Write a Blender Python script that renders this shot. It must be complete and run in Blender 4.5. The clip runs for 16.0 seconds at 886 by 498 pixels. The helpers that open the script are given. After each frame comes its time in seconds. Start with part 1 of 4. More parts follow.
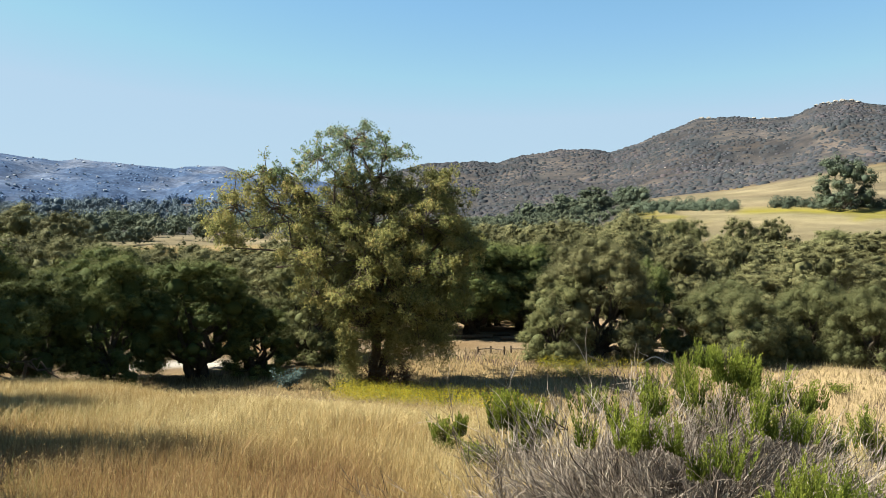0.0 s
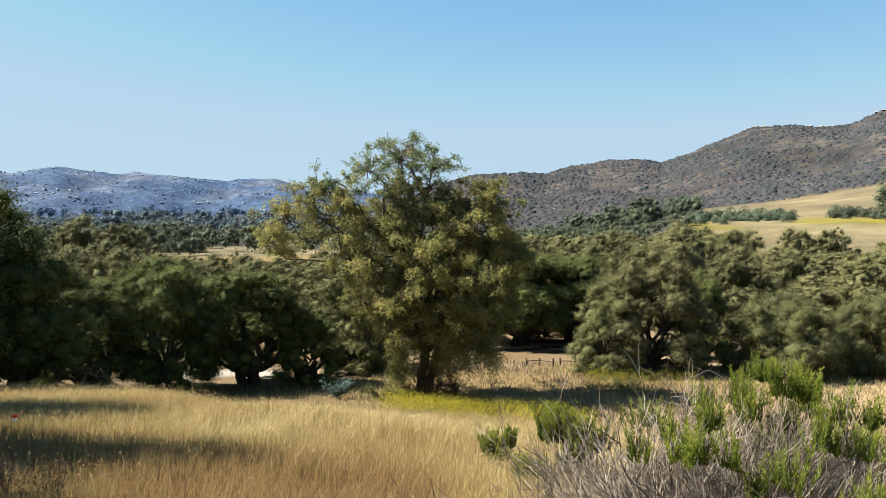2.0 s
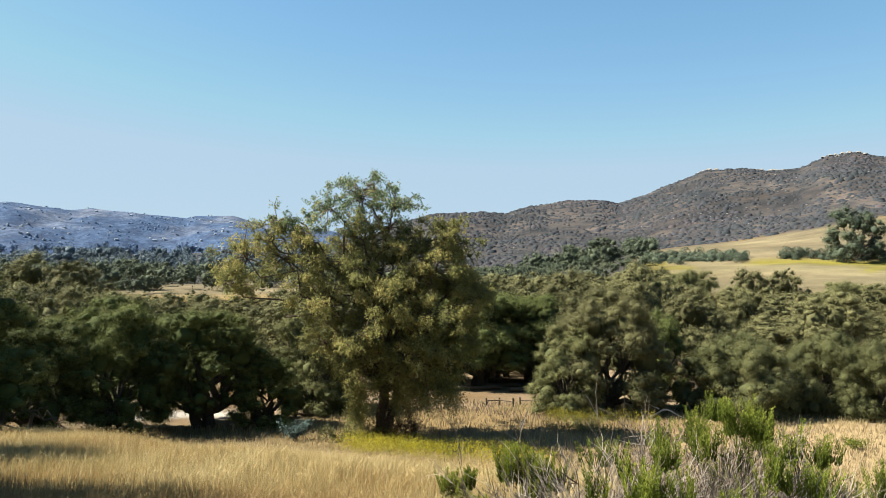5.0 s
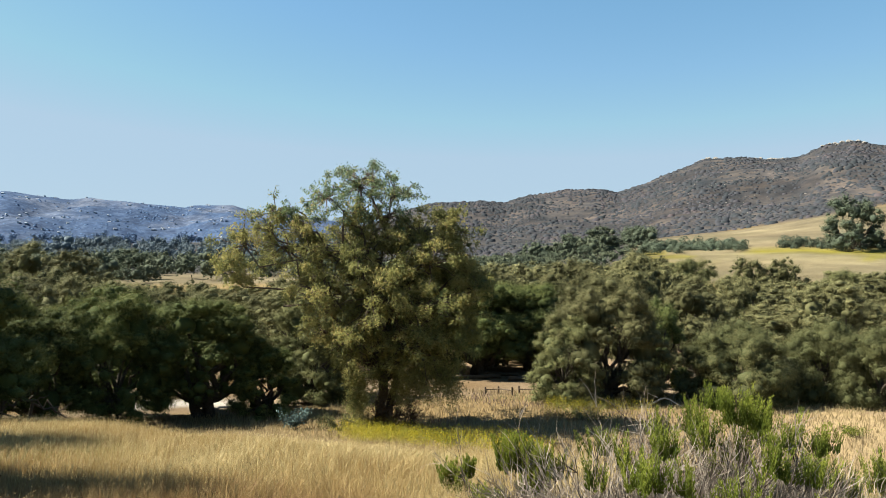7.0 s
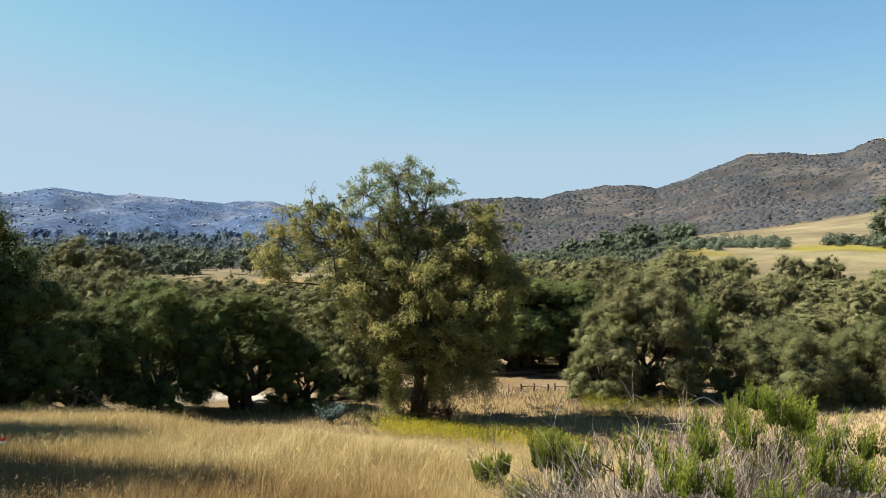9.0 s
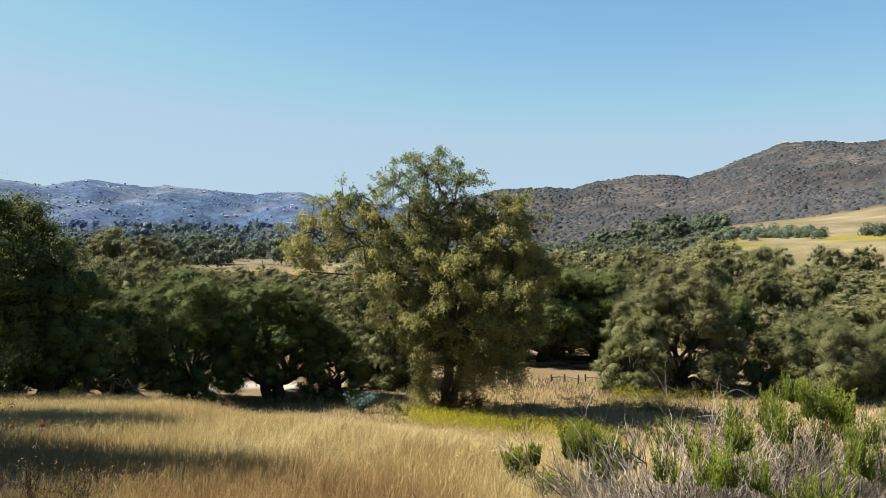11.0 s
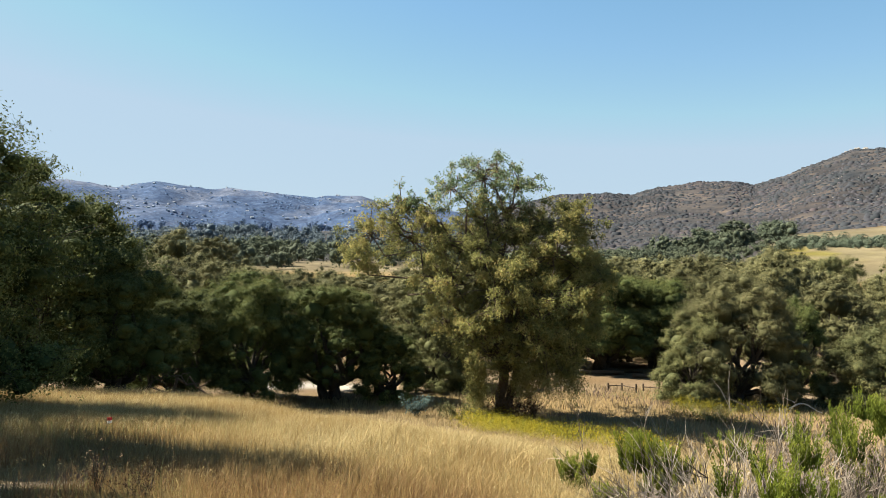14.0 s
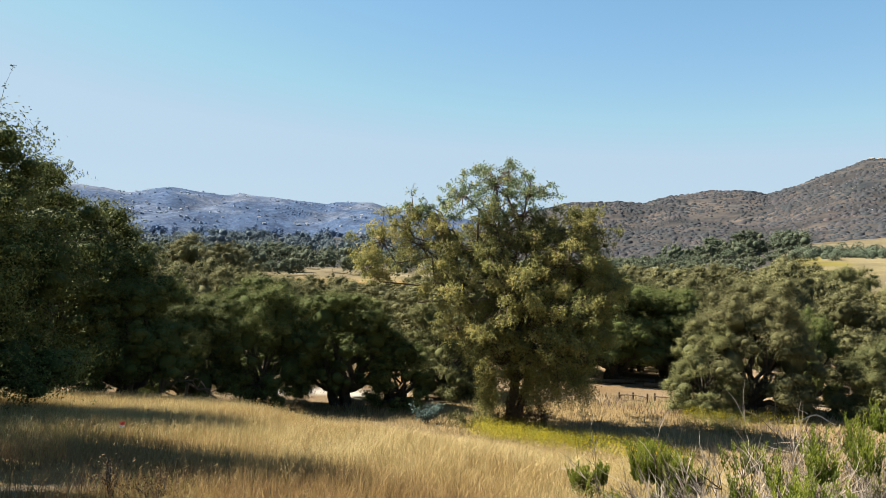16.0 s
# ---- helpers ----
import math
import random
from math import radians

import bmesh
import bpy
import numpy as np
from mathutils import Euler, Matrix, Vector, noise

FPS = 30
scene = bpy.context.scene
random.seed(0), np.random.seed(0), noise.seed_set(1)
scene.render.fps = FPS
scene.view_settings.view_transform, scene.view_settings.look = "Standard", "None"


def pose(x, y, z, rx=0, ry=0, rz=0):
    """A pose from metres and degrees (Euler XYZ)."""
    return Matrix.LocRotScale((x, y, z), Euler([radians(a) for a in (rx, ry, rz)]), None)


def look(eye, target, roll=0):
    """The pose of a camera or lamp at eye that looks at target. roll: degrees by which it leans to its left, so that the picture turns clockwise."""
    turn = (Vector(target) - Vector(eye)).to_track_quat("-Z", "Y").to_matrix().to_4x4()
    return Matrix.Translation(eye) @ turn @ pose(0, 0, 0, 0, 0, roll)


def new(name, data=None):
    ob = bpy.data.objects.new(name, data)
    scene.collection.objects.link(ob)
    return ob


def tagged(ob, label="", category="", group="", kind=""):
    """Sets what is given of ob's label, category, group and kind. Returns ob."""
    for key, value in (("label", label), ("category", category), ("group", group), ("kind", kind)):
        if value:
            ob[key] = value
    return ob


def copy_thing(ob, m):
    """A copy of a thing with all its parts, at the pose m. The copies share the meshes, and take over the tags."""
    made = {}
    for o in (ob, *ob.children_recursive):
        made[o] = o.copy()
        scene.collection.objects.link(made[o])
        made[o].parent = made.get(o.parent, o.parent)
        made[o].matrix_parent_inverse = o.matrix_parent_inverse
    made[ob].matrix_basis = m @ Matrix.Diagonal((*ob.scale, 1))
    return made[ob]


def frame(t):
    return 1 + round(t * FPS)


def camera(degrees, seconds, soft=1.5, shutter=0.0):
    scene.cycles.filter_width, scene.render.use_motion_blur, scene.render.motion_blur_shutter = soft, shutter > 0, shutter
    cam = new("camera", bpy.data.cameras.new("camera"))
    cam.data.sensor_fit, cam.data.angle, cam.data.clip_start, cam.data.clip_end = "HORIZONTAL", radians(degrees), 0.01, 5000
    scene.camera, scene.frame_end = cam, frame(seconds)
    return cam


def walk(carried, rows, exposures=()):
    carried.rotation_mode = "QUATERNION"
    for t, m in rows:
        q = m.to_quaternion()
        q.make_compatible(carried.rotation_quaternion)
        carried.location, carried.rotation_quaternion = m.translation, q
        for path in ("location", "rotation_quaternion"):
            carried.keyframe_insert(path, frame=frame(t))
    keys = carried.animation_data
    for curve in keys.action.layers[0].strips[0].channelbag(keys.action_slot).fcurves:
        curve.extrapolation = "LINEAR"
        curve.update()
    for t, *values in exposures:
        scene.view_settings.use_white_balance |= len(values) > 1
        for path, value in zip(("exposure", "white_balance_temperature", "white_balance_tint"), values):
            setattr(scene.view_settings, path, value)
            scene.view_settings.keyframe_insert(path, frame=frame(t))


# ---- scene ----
cam = camera(60.48, 16.0, 0.85)
EYE = 1.6                      # eye height over the spot where the camera stands


def aim(x, y, z, yaw, pitch, roll):
    return pose(x, y, EYE + z, 90 + pitch, 0, yaw) @ pose(0, 0, 0, 0, 0, roll)


PATH = [
    (0, 0.016, -0.007, -0.001, 0.000, -1.830, -0.400),
    (0.1, 0.006, -0.030, -0.000, -0.221, -2.285, -0.162),
    (0.5, -0.004, -0.008, -0.005, 0.826, -1.357, 0.011),
    (1, 0.004, -0.001, -0.008, 3.001, -1.525, -0.320),
    (1.5, -0.002, -0.003, -0.002, 3.172, -1.312, -0.438),
    (2, 0.000, -0.008, -0.006, 3.621, -0.969, -0.452),
    (2.5, 0.009, 0.008, -0.003, 3.605, -0.739, -0.535),
    (3, 0.008, -0.015, 0.002, 3.309, -0.083, -0.499),
    (3.5, 0.013, -0.027, 0.006, 2.464, 0.791, -0.401),
    (4, 0.007, -0.043, 0.005, 1.968, 1.276, -0.320),
    (6.5, 0.002, -0.063, 0.017, -0.917, 2.404, -0.089),
    (7, 0.003, -0.051, 0.012, 0.552, 1.120, -0.246),
    (7.5, 0.001, -0.014, 0.010, 3.426, 1.022, -0.090),
    (8, 0.005, -0.006, -0.000, 2.718, 1.323, 0.225),
    (10.5, 0.012, 0.008, -0.002, 4.982, -0.032, -0.182),
    (11, 0.005, 0.019, -0.006, 5.513, 0.130, 0.003),
    (11.5, 0.007, 0.032, -0.008, 6.304, 0.154, 0.092),
    (12, 0.001, 0.028, -0.002, 7.221, 0.311, 0.357),
    (12.5, 0.005, 0.020, -0.005, 8.097, 0.315, 0.358),
    (13, -0.003, 0.024, -0.003, 9.458, 0.289, 0.591),
    (13.5, -0.001, 0.029, -0.006, 10.135, 0.494, 0.830),
    (14, -0.008, 0.035, -0.002, 9.778, 0.432, 0.861),
    (14.5, -0.012, 0.024, 0.001, 10.631, 0.427, 0.846),
    (15, -0.019, 0.011, 0.005, 10.551, 0.679, 1.108),
    (15.5, -0.023, 0.021, -0.001, 10.605, 0.800, 1.375),
    (16, -0.031, 0.021, 0.004, 10.610, 0.960, 1.304),
]
walk(cam, [(t, aim(*row)) for t, *row in PATH], [(0.0, 2.2, 6450, 2), (4.0, 2.2, 6550, 3.5), (6.5, 2.1, 6500, 3), (12.5, 2.13, 6600, 4), (14.5, 2.22, 6750, 5), (16.0, 2.22, 6750, 5)])

# ---------------------------------------------------------------- light
SUN_AZ, SUN_EL = -85.0, 45.0   # degrees clockwise from straight ahead (+y), and above the horizon
world = bpy.data.worlds.new("sky")
scene.world = world
world.use_nodes = True
wn = world.node_tree.nodes
sky = wn.new("ShaderNodeTexSky")
sky.sky_type, sky.sun_disc = "NISHITA", False
sky.sun_elevation, sky.sun_rotation = radians(SUN_EL), radians(SUN_AZ)
sky.altitude, sky.air_density, sky.dust_density, sky.ozone_density = 200, 1.0, 0.5, 1.6
wn["Background"].inputs["Strength"].default_value = 0.0685
tone = wn.new("ShaderNodeHueSaturation")
tone.inputs["Saturation"].default_value = 1.36
tone.inputs["Hue"].default_value = 0.503
world.node_tree.links.new(sky.outputs[0], tone.inputs["Color"])
even = wn.new("ShaderNodeGamma")
even.inputs["Gamma"].default_value = 0.64
world.node_tree.links.new(tone.outputs[0], even.inputs["Color"])
veil = wn.new("ShaderNodeMix")          # summer haze keeps the sky above the horizon from going white
veil.data_type, veil.blend_type = "RGBA", "DARKEN"
veil.inputs[0].default_value, veil.inputs[7].default_value = 0.9, (1.60, 2.08, 2.70, 1)
world.node_tree.links.new(even.outputs[0], veil.inputs[6])
world.node_tree.links.new(veil.outputs[2], wn["Background"].inputs["Color"])
sun = new("sun", bpy.data.lights.new("sun", "SUN"))
sun.data.energy, sun.data.angle, sun.data.color = 5.0, radians(0.53), (1.0, 0.93, 0.82)
sd = Vector((math.sin(radians(SUN_AZ)) * math.cos(radians(SUN_EL)), math.cos(radians(SUN_AZ)) * math.cos(radians(SUN_EL)), math.sin(radians(SUN_EL))))
sun.matrix_world = look(sd * 50, (0, 0, 0))


# ---------------------------------------------------------------- materials
def shader(name, rough=0.8, spec=0.2):
    mat = bpy.data.materials.new(name)
    mat.use_nodes = True
    nt = mat.node_tree
    bsdf = nt.nodes["Principled BSDF"]
    bsdf.inputs["Roughness"].default_value = rough
    bsdf.inputs["Specular IOR Level"].default_value = spec
    return mat, nt, bsdf


def ramp(nt, src, stops):
    node = nt.nodes.new("ShaderNodeValToRGB")
    cr = node.color_ramp
    while len(cr.elements) < len(stops):
        cr.elements.new(0.5)
    for e, (p, c) in zip(cr.elements, stops):
        e.position, e.color = p, (*c, 1)
    nt.links.new(src, node.inputs[0])
    return node.outputs[0]


def noise_tex(nt, scale, detail=4, rough=0.6, coords="Object"):
    tc = nt.nodes.new("ShaderNodeTexCoord")
    n = nt.nodes.new("ShaderNodeTexNoise")
    n.inputs["Scale"].default_value, n.inputs["Detail"].default_value, n.inputs["Roughness"].default_value = scale, detail, rough
    nt.links.new(tc.outputs[coords], n.inputs["Vector"])
    return n.outputs["Fac"]


def mix(nt, fac, a, b, mode="MIX"):
    m = nt.nodes.new("ShaderNodeMix")
    m.data_type, m.blend_type = "RGBA", mode
    for sock, v in ((m.inputs[0], fac), (m.inputs[6], a), (m.inputs[7], b)):
        if isinstance(v, (int, float)):
            sock.default_value = v
        elif isinstance(v, tuple):
            sock.default_value = (*v, 1)
        else:
            nt.links.new(v, sock)
    return m.outputs[2]


def add_bump(nt, bsdf, height, strength, dist):
    b = nt.nodes.new("ShaderNodeBump")
    b.inputs["Strength"].default_value, b.inputs["Distance"].default_value = strength, dist
    nt.links.new(height, b.inputs["Height"])
    nt.links.new(b.outputs[0], bsdf.inputs["Normal"])


def leaf_material(name, stops, glow=0.2, rough=0.75, spread=0.3, spec=0.08):
    """Leaves: colour by the piece's own tint, shifted a little plant by plant; part of the light passes through."""
    mat, nt, bsdf = shader(name, rough, spec)
    at = nt.nodes.new("ShaderNodeAttribute")
    at.attribute_name = "tint"
    col = ramp(nt, at.outputs["Fac"], [(p, tuple(0.82 * v for v in c)) for p, c in stops])
    info = nt.nodes.new("ShaderNodeObjectInfo")
    hsv = nt.nodes.new("ShaderNodeHueSaturation")
    mr = nt.nodes.new("ShaderNodeMapRange")
    mr.inputs["To Min"].default_value, mr.inputs["To Max"].default_value = 1 - spread, 1 + spread
    nt.links.new(info.outputs["Random"], mr.inputs["Value"])
    nt.links.new(mr.outputs[0], hsv.inputs["Value"])
    nt.links.new(col, hsv.inputs["Color"])
    nt.links.new(hsv.outputs[0], bsdf.inputs["Base Color"])
    tr = nt.nodes.new("ShaderNodeBsdfTranslucent")
    nt.links.new(hsv.outputs[0], tr.inputs["Color"])
    ms = nt.nodes.new("ShaderNodeMixShader")
    ms.inputs[0].default_value = glow
    nt.links.new(bsdf.outputs[0], ms.inputs[1])
    nt.links.new(tr.outputs[0], ms.inputs[2])
    nt.links.new(ms.outputs[0], nt.nodes["Material Output"].inputs["Surface"])
    return mat


def bark_material(name, dark, light, scale=9):
    mat, nt, bsdf = shader(name, 0.9, 0.1)
    n = noise_tex(nt, scale, 6, 0.7)
    nt.links.new(ramp(nt, n, [(0.3, dark), (0.7, light)]), bsdf.inputs["Base Color"])
    add_bump(nt, bsdf, n, 0.8, 0.05)
    return mat


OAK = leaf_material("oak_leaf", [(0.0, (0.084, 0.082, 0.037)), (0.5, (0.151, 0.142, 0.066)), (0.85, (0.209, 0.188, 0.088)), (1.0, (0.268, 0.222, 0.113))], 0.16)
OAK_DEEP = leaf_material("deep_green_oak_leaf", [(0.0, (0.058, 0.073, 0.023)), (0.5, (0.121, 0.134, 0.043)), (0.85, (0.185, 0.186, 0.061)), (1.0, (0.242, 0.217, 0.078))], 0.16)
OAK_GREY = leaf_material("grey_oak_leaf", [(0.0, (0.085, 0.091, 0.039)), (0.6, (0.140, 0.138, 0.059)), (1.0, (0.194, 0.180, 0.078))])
# the next two leaf colours are bluer, with distance haze put in
OAK_FAR = leaf_material("haze_tinted_oak_leaf", [(0.0, (0.067, 0.085, 0.060)), (0.6, (0.103, 0.120, 0.076)), (1.0, (0.144, 0.149, 0.090))], 0.12)
WOODS = leaf_material("haze_tinted_wood_leaf", [(0.0, (0.068, 0.095, 0.120)), (0.6, (0.086, 0.112, 0.128)), (1.0, (0.107, 0.128, 0.131))], 0.1)
PEPPER = leaf_material("pepper_leaf", [(0.0, (0.123, 0.131, 0.050)), (0.45, (0.227, 0.219, 0.078)), (0.8, (0.330, 0.290, 0.104)), (1.0, (0.411, 0.312, 0.136))], 0.42, spread=0.0)
PEPPER_TOP = leaf_material("young_pepper_leaf", [(0.0, (0.087, 0.121, 0.062)), (0.6, (0.142, 0.184, 0.095)), (1.0, (0.208, 0.244, 0.130))], 0.42, spread=0.0)
DRY_LEAF = leaf_material("withered_leaf", [(0.0, (0.060, 0.036, 0.019)), (1.0, (0.135, 0.084, 0.045))], 0.15, spread=0.0)
BARK = bark_material("oak_bark", (0.024, 0.019, 0.015), (0.075, 0.061, 0.048))
PEPPER_BARK = bark_material("pepper_bark", (0.034, 0.026, 0.019), (0.116, 0.088, 0.065))
TWIG = leaf_material("dead_twig", [(0.0, (0.050, 0.038, 0.030)), (0.5, (0.204, 0.165, 0.134)), (1.0, (0.323, 0.274, 0.231))], 0.05, 0.9, 0.1, 0.1)
BROOM = leaf_material("broom_leaf", [(0.0, (0.053, 0.072, 0.014)), (0.5, (0.122, 0.151, 0.024)), (1.0, (0.244, 0.261, 0.045))], 0.42, 0.6, 0.15)
GRASS = leaf_material("dry_oat_grass", [(0.0, (0.171, 0.091, 0.046)), (0.25, (0.253, 0.159, 0.073)), (0.55, (0.325, 0.235, 0.097)), (0.8, (0.467, 0.376, 0.196)), (0.9, (0.234, 0.213, 0.079)), (1.0, (0.160, 0.164, 0.055))], 0.3, 0.6, 0.0)
MEADOW = leaf_material("meadow_grass", [(0.0, (0.134, 0.093, 0.088)), (0.3, (0.240, 0.180, 0.108)), (0.7, (0.312, 0.242, 0.128)), (0.85, (0.156, 0.169, 0.068)), (1.0, (0.096, 0.117, 0.068))], 0.3, 0.7, 0.0)
MUSTARD = leaf_material("mustard_bloom", [(0.0, (0.115, 0.131, 0.032)), (0.4, (0.236, 0.209, 0.021)), (1.0, (0.408, 0.314, 0.011))], 0.3, 0.6, 0.0)
# scrub colour with a blue-grey haze tint painted in
SCRUB = leaf_material("hill_scrub", [(0.0, (0.030, 0.034, 0.038)), (0.5, (0.039, 0.041, 0.048)), (0.8, (0.049, 0.046, 0.053)), (1.0, (0.067, 0.056, 0.060))], 0.0, 0.95, 0.0, 0.02)
# leaves of the farthest woods, coloured as seen through thick haze
HAZY_WOOD = leaf_material("pale_haze_wood_leaf", [(0.0, (0.084, 0.128, 0.220)), (0.6, (0.096, 0.140, 0.227)), (1.0, (0.113, 0.155, 0.232))], 0.1, 0.95, 0.0, 0.0)
# distance haze is mixed into this leaf colour
FAR_SCRUB = leaf_material("haze_tinted_hill_scrub", [(0.0, (0.060, 0.101, 0.188)), (0.6, (0.069, 0.112, 0.199)), (1.0, (0.090, 0.132, 0.213))], 0.0, 0.95, 0.0, 0.0)


# ---------------------------------------------------------------- lie of the land
def smooth(a, b, v):
    t = np.clip((v - a) / (b - a), 0, 1)
    return t * t * (3 - 2 * t)


def lump(x, y, s, seed=0.0):
    """Soft value noise from a few sines, about -1 to 1."""
    x, y = x / s + seed, y / s - seed * 1.7
    return (np.sin(x * 1.3 + 0.7 * np.sin(y * 1.9 + seed)) + np.sin(y * 1.7 + 0.9 * np.sin(x * 1.1 - seed)) + np.sin((x + y) * 0.9 + 1.3 * np.sin((x - y) * 0.8))) / 3


SLOPE_AZ, SLOPE = (-180, -90, -45, -30, -16, -8, 0, 10, 40, 90, 180), (-0.04, 0.0, 0.105, 0.128, 0.146, 0.166, 0.184, 0.19, 0.19, 0.05, -0.04)
BASE_AZ, BASE = (-60, -14, 2, 7, 15, 21, 26, 30, 40), (0.0, 0.0, 0.002, 0.0124, 0.031, 0.0412, 0.0556, 0.0657, 0.07)
RIDGE_AZ = (-60, -24, -14, -9, -6.1, -3.5, -1, 2.4, 4.1, 5.8, 8.7, 10.8, 12.4, 14.4, 16, 18.5, 21, 22.8, 24.6, 26.3, 28, 29.3, 31, 36, 60)
RIDGE = (0.02, 0.026, 0.030, 0.040, 0.0509, 0.0692, 0.0801, 0.0819, 0.0793, 0.0885, 0.0963, 0.0955, 0.0897, 0.1008, 0.1126, 0.1282, 0.1287, 0.1242, 0.1249, 0.1381, 0.1404, 0.134, 0.128, 0.11, 0.08)
FAR_AZ = (-90, -50, -40, -37.7, -36, -34, -33.3, -30.5, -28.8, -26.6, -25.5, -21.4, -19.3, -18.8, -16, -14.6, -11.7, -6, 40, 90)
FAR = (0.05, 0.07, 0.08, 0.0815, 0.0821, 0.0774, 0.0754, 0.0835, 0.08, 0.0764, 0.0793, 0.0735, 0.0713, 0.0745, 0.0755, 0.0678, 0.0632, 0.05, 0.03, 0.03)
FLOOR = -6.4
FIELD_R, HILL_R, TOP_R, FAR_R = 300.0, 480.0, 950.0, 3000.0


def ground(x, y):
    """Height of the ground, for arrays of places."""
    x, y = np.asarray(x, float), np.asarray(y, float)
    r, az = np.hypot(x, y), np.degrees(np.arctan2(x, y))
    near = -np.interp(az, SLOPE_AZ, SLOPE) * r + 0.07 * lump(x, y, 3.5, 2.1) * smooth(1, 6, r)
    left = smooth(-18, -30, az)
    front = smooth(70, 45, np.abs(az))
    t = smooth(18 + 10 * left, 44 + 14 * left, r)
    z = near * (1 - t) + (FLOOR * front + near * 0.3 * (1 - front)) * t
    z = np.maximum(z, FLOOR * np.ones_like(z)) + 0.12 * lump(x, y, 9, 0.4) * smooth(20, 40, r)
    right = smooth(3, 14, az)
    base = EYE + np.interp(az, BASE_AZ, BASE) * HILL_R
    ledge = EYE + FIELD_R * np.interp(az, (-60, 2, 7.5, 15.8, 24.6, 30, 60), (-0.005, -0.005, 0.003, 0.011, 0.014, 0.009, 0.01))
    low = FLOOR + (EYE - 0.022 * 190 - FLOOR) * smooth(110, 190, r)
    z = z + (low - FLOOR) * smooth(110, 190, r)
    z = z + (ledge - low) * smooth(185, FIELD_R, r)
    bank = EYE + (FIELD_R + 14) * np.minimum(0.0235, np.interp(az, BASE_AZ, BASE) * 0.7 + 0.002) - ledge
    bank = np.maximum(bank, 0) * right
    z = z + bank * smooth(FIELD_R - 4, FIELD_R + 14, r) + (base - ledge - bank) * np.clip((r - FIELD_R - 10) / (HILL_R - FIELD_R - 10), 0, 1)
    top = EYE + np.interp(az, RIDGE_AZ, RIDGE) * TOP_R
    u = np.clip((r - HILL_R) / (TOP_R - HILL_R), 0, 1)
    spur = (lump(x, y, 60, 1.0) * 10 + lump(x, y, 27, 4.0) * 4) * np.sin(np.pi * u) ** 0.7 * np.clip((top - base) / 80, 0, 1)
    z = z + (top - base) * (0.75 * u + 0.25 * u * u * (3 - 2 * u)) + spur
    v = smooth(TOP_R + 20, 1700, r)
    z = z * (1 - v) + (-25.0) * v
    far = EYE + np.interp(az, FAR_AZ, FAR) * FAR_R
    w = np.clip((r - 1500) / (FAR_R - 1500), 0, 1)
    rel = (lump(x, y, 230, 7.0) * 34 + lump(x, y, 90, 3.0) * 19 + lump(x, y, 38, 1.0) * 8) * np.sin(np.pi * w) ** 0.8
    z = z + (far + 25) * (0.35 * w + 0.65 * smooth(1500, FAR_R, r)) + rel
    return z - (z + 30) * smooth(FAR_R + 30, 4700, r)


def spot(az, r, sink=0.0):
    x, y = r * math.sin(radians(az)), r * math.cos(radians(az))
    return x, y, float(ground(x, y)) - sink


# ---------------------------------------------------------------- mesh helpers
def tri_mesh(name, verts, tris, tint=None, smooth_shade=False):
    verts, tris = np.asarray(verts, np.float32).reshape(-1, 3), np.asarray(tris, np.int32).reshape(-1, 3)
    me = bpy.data.meshes.new(name)
    me.vertices.add(len(verts))
    me.vertices.foreach_set("co", verts.ravel())
    me.loops.add(len(tris) * 3)
    me.loops.foreach_set("vertex_index", tris.ravel())
    me.polygons.add(len(tris))
    me.polygons.foreach_set("loop_start", np.arange(0, len(tris) * 3, 3, dtype=np.int32))
    me.polygons.foreach_set("use_smooth", np.full(len(tris), smooth_shade, dtype=bool))
    if tint is not None:
        at = me.attributes.new("tint", "FLOAT", "FACE")
        at.data.foreach_set("value", np.asarray(tint, np.float32))
    me.update(calc_edges=True)
    return me


class Soup:
    """Collects triangles with a tint each."""

    def __init__(self):
        self.v, self.t, self.c, self.n = [], [], [], 0

    def put(self, verts, tris, tint):
        verts, tris = np.asarray(verts, np.float32).reshape(-1, 3), np.asarray(tris, np.int64).reshape(-1, 3)
        self.v.append(verts)
        self.t.append(tris + self.n)
        self.c.append(np.broadcast_to(np.asarray(tint, np.float32), (len(tris),)))
        self.n += len(verts)

    def mesh(self, name, smooth_shade=False):
        return tri_mesh(name, np.concatenate(self.v), np.concatenate(self.t), np.concatenate(self.c), smooth_shade)


def link(name, me, mat, parent=None, label=""):
    ob = new(name, me)
    if not me.materials:
        me.materials.append(mat)
    if parent:
        ob.parent = parent
    if label:
        ob["label"] = label
    return ob


def unit(v):
    return v / np.maximum(np.linalg.norm(v, axis=-1, keepdims=True), 1e-9)


def leaves(soup, rng, centres, normals, length, width, tint):
    """One pointed leaf (a triangle) at each centre, facing about along its normal."""
    n = len(centres)
    normals = unit(normals)
    a = unit(np.cross(normals, rng.normal(size=(n, 3))))
    b = np.cross(normals, a)
    ln = (length * rng.uniform(0.6, 1.3, n))[:, None]
    wd = (width * rng.uniform(0.7, 1.3, n))[:, None]
    v = np.stack([centres + a * ln * 0.5, centres - a * ln * 0.4 + b * wd * 0.5, centres - a * ln * 0.5 - b * wd * 0.5], 1)
    soup.put(v.reshape(-1, 3), np.arange(3 * n).reshape(n, 3), tint)


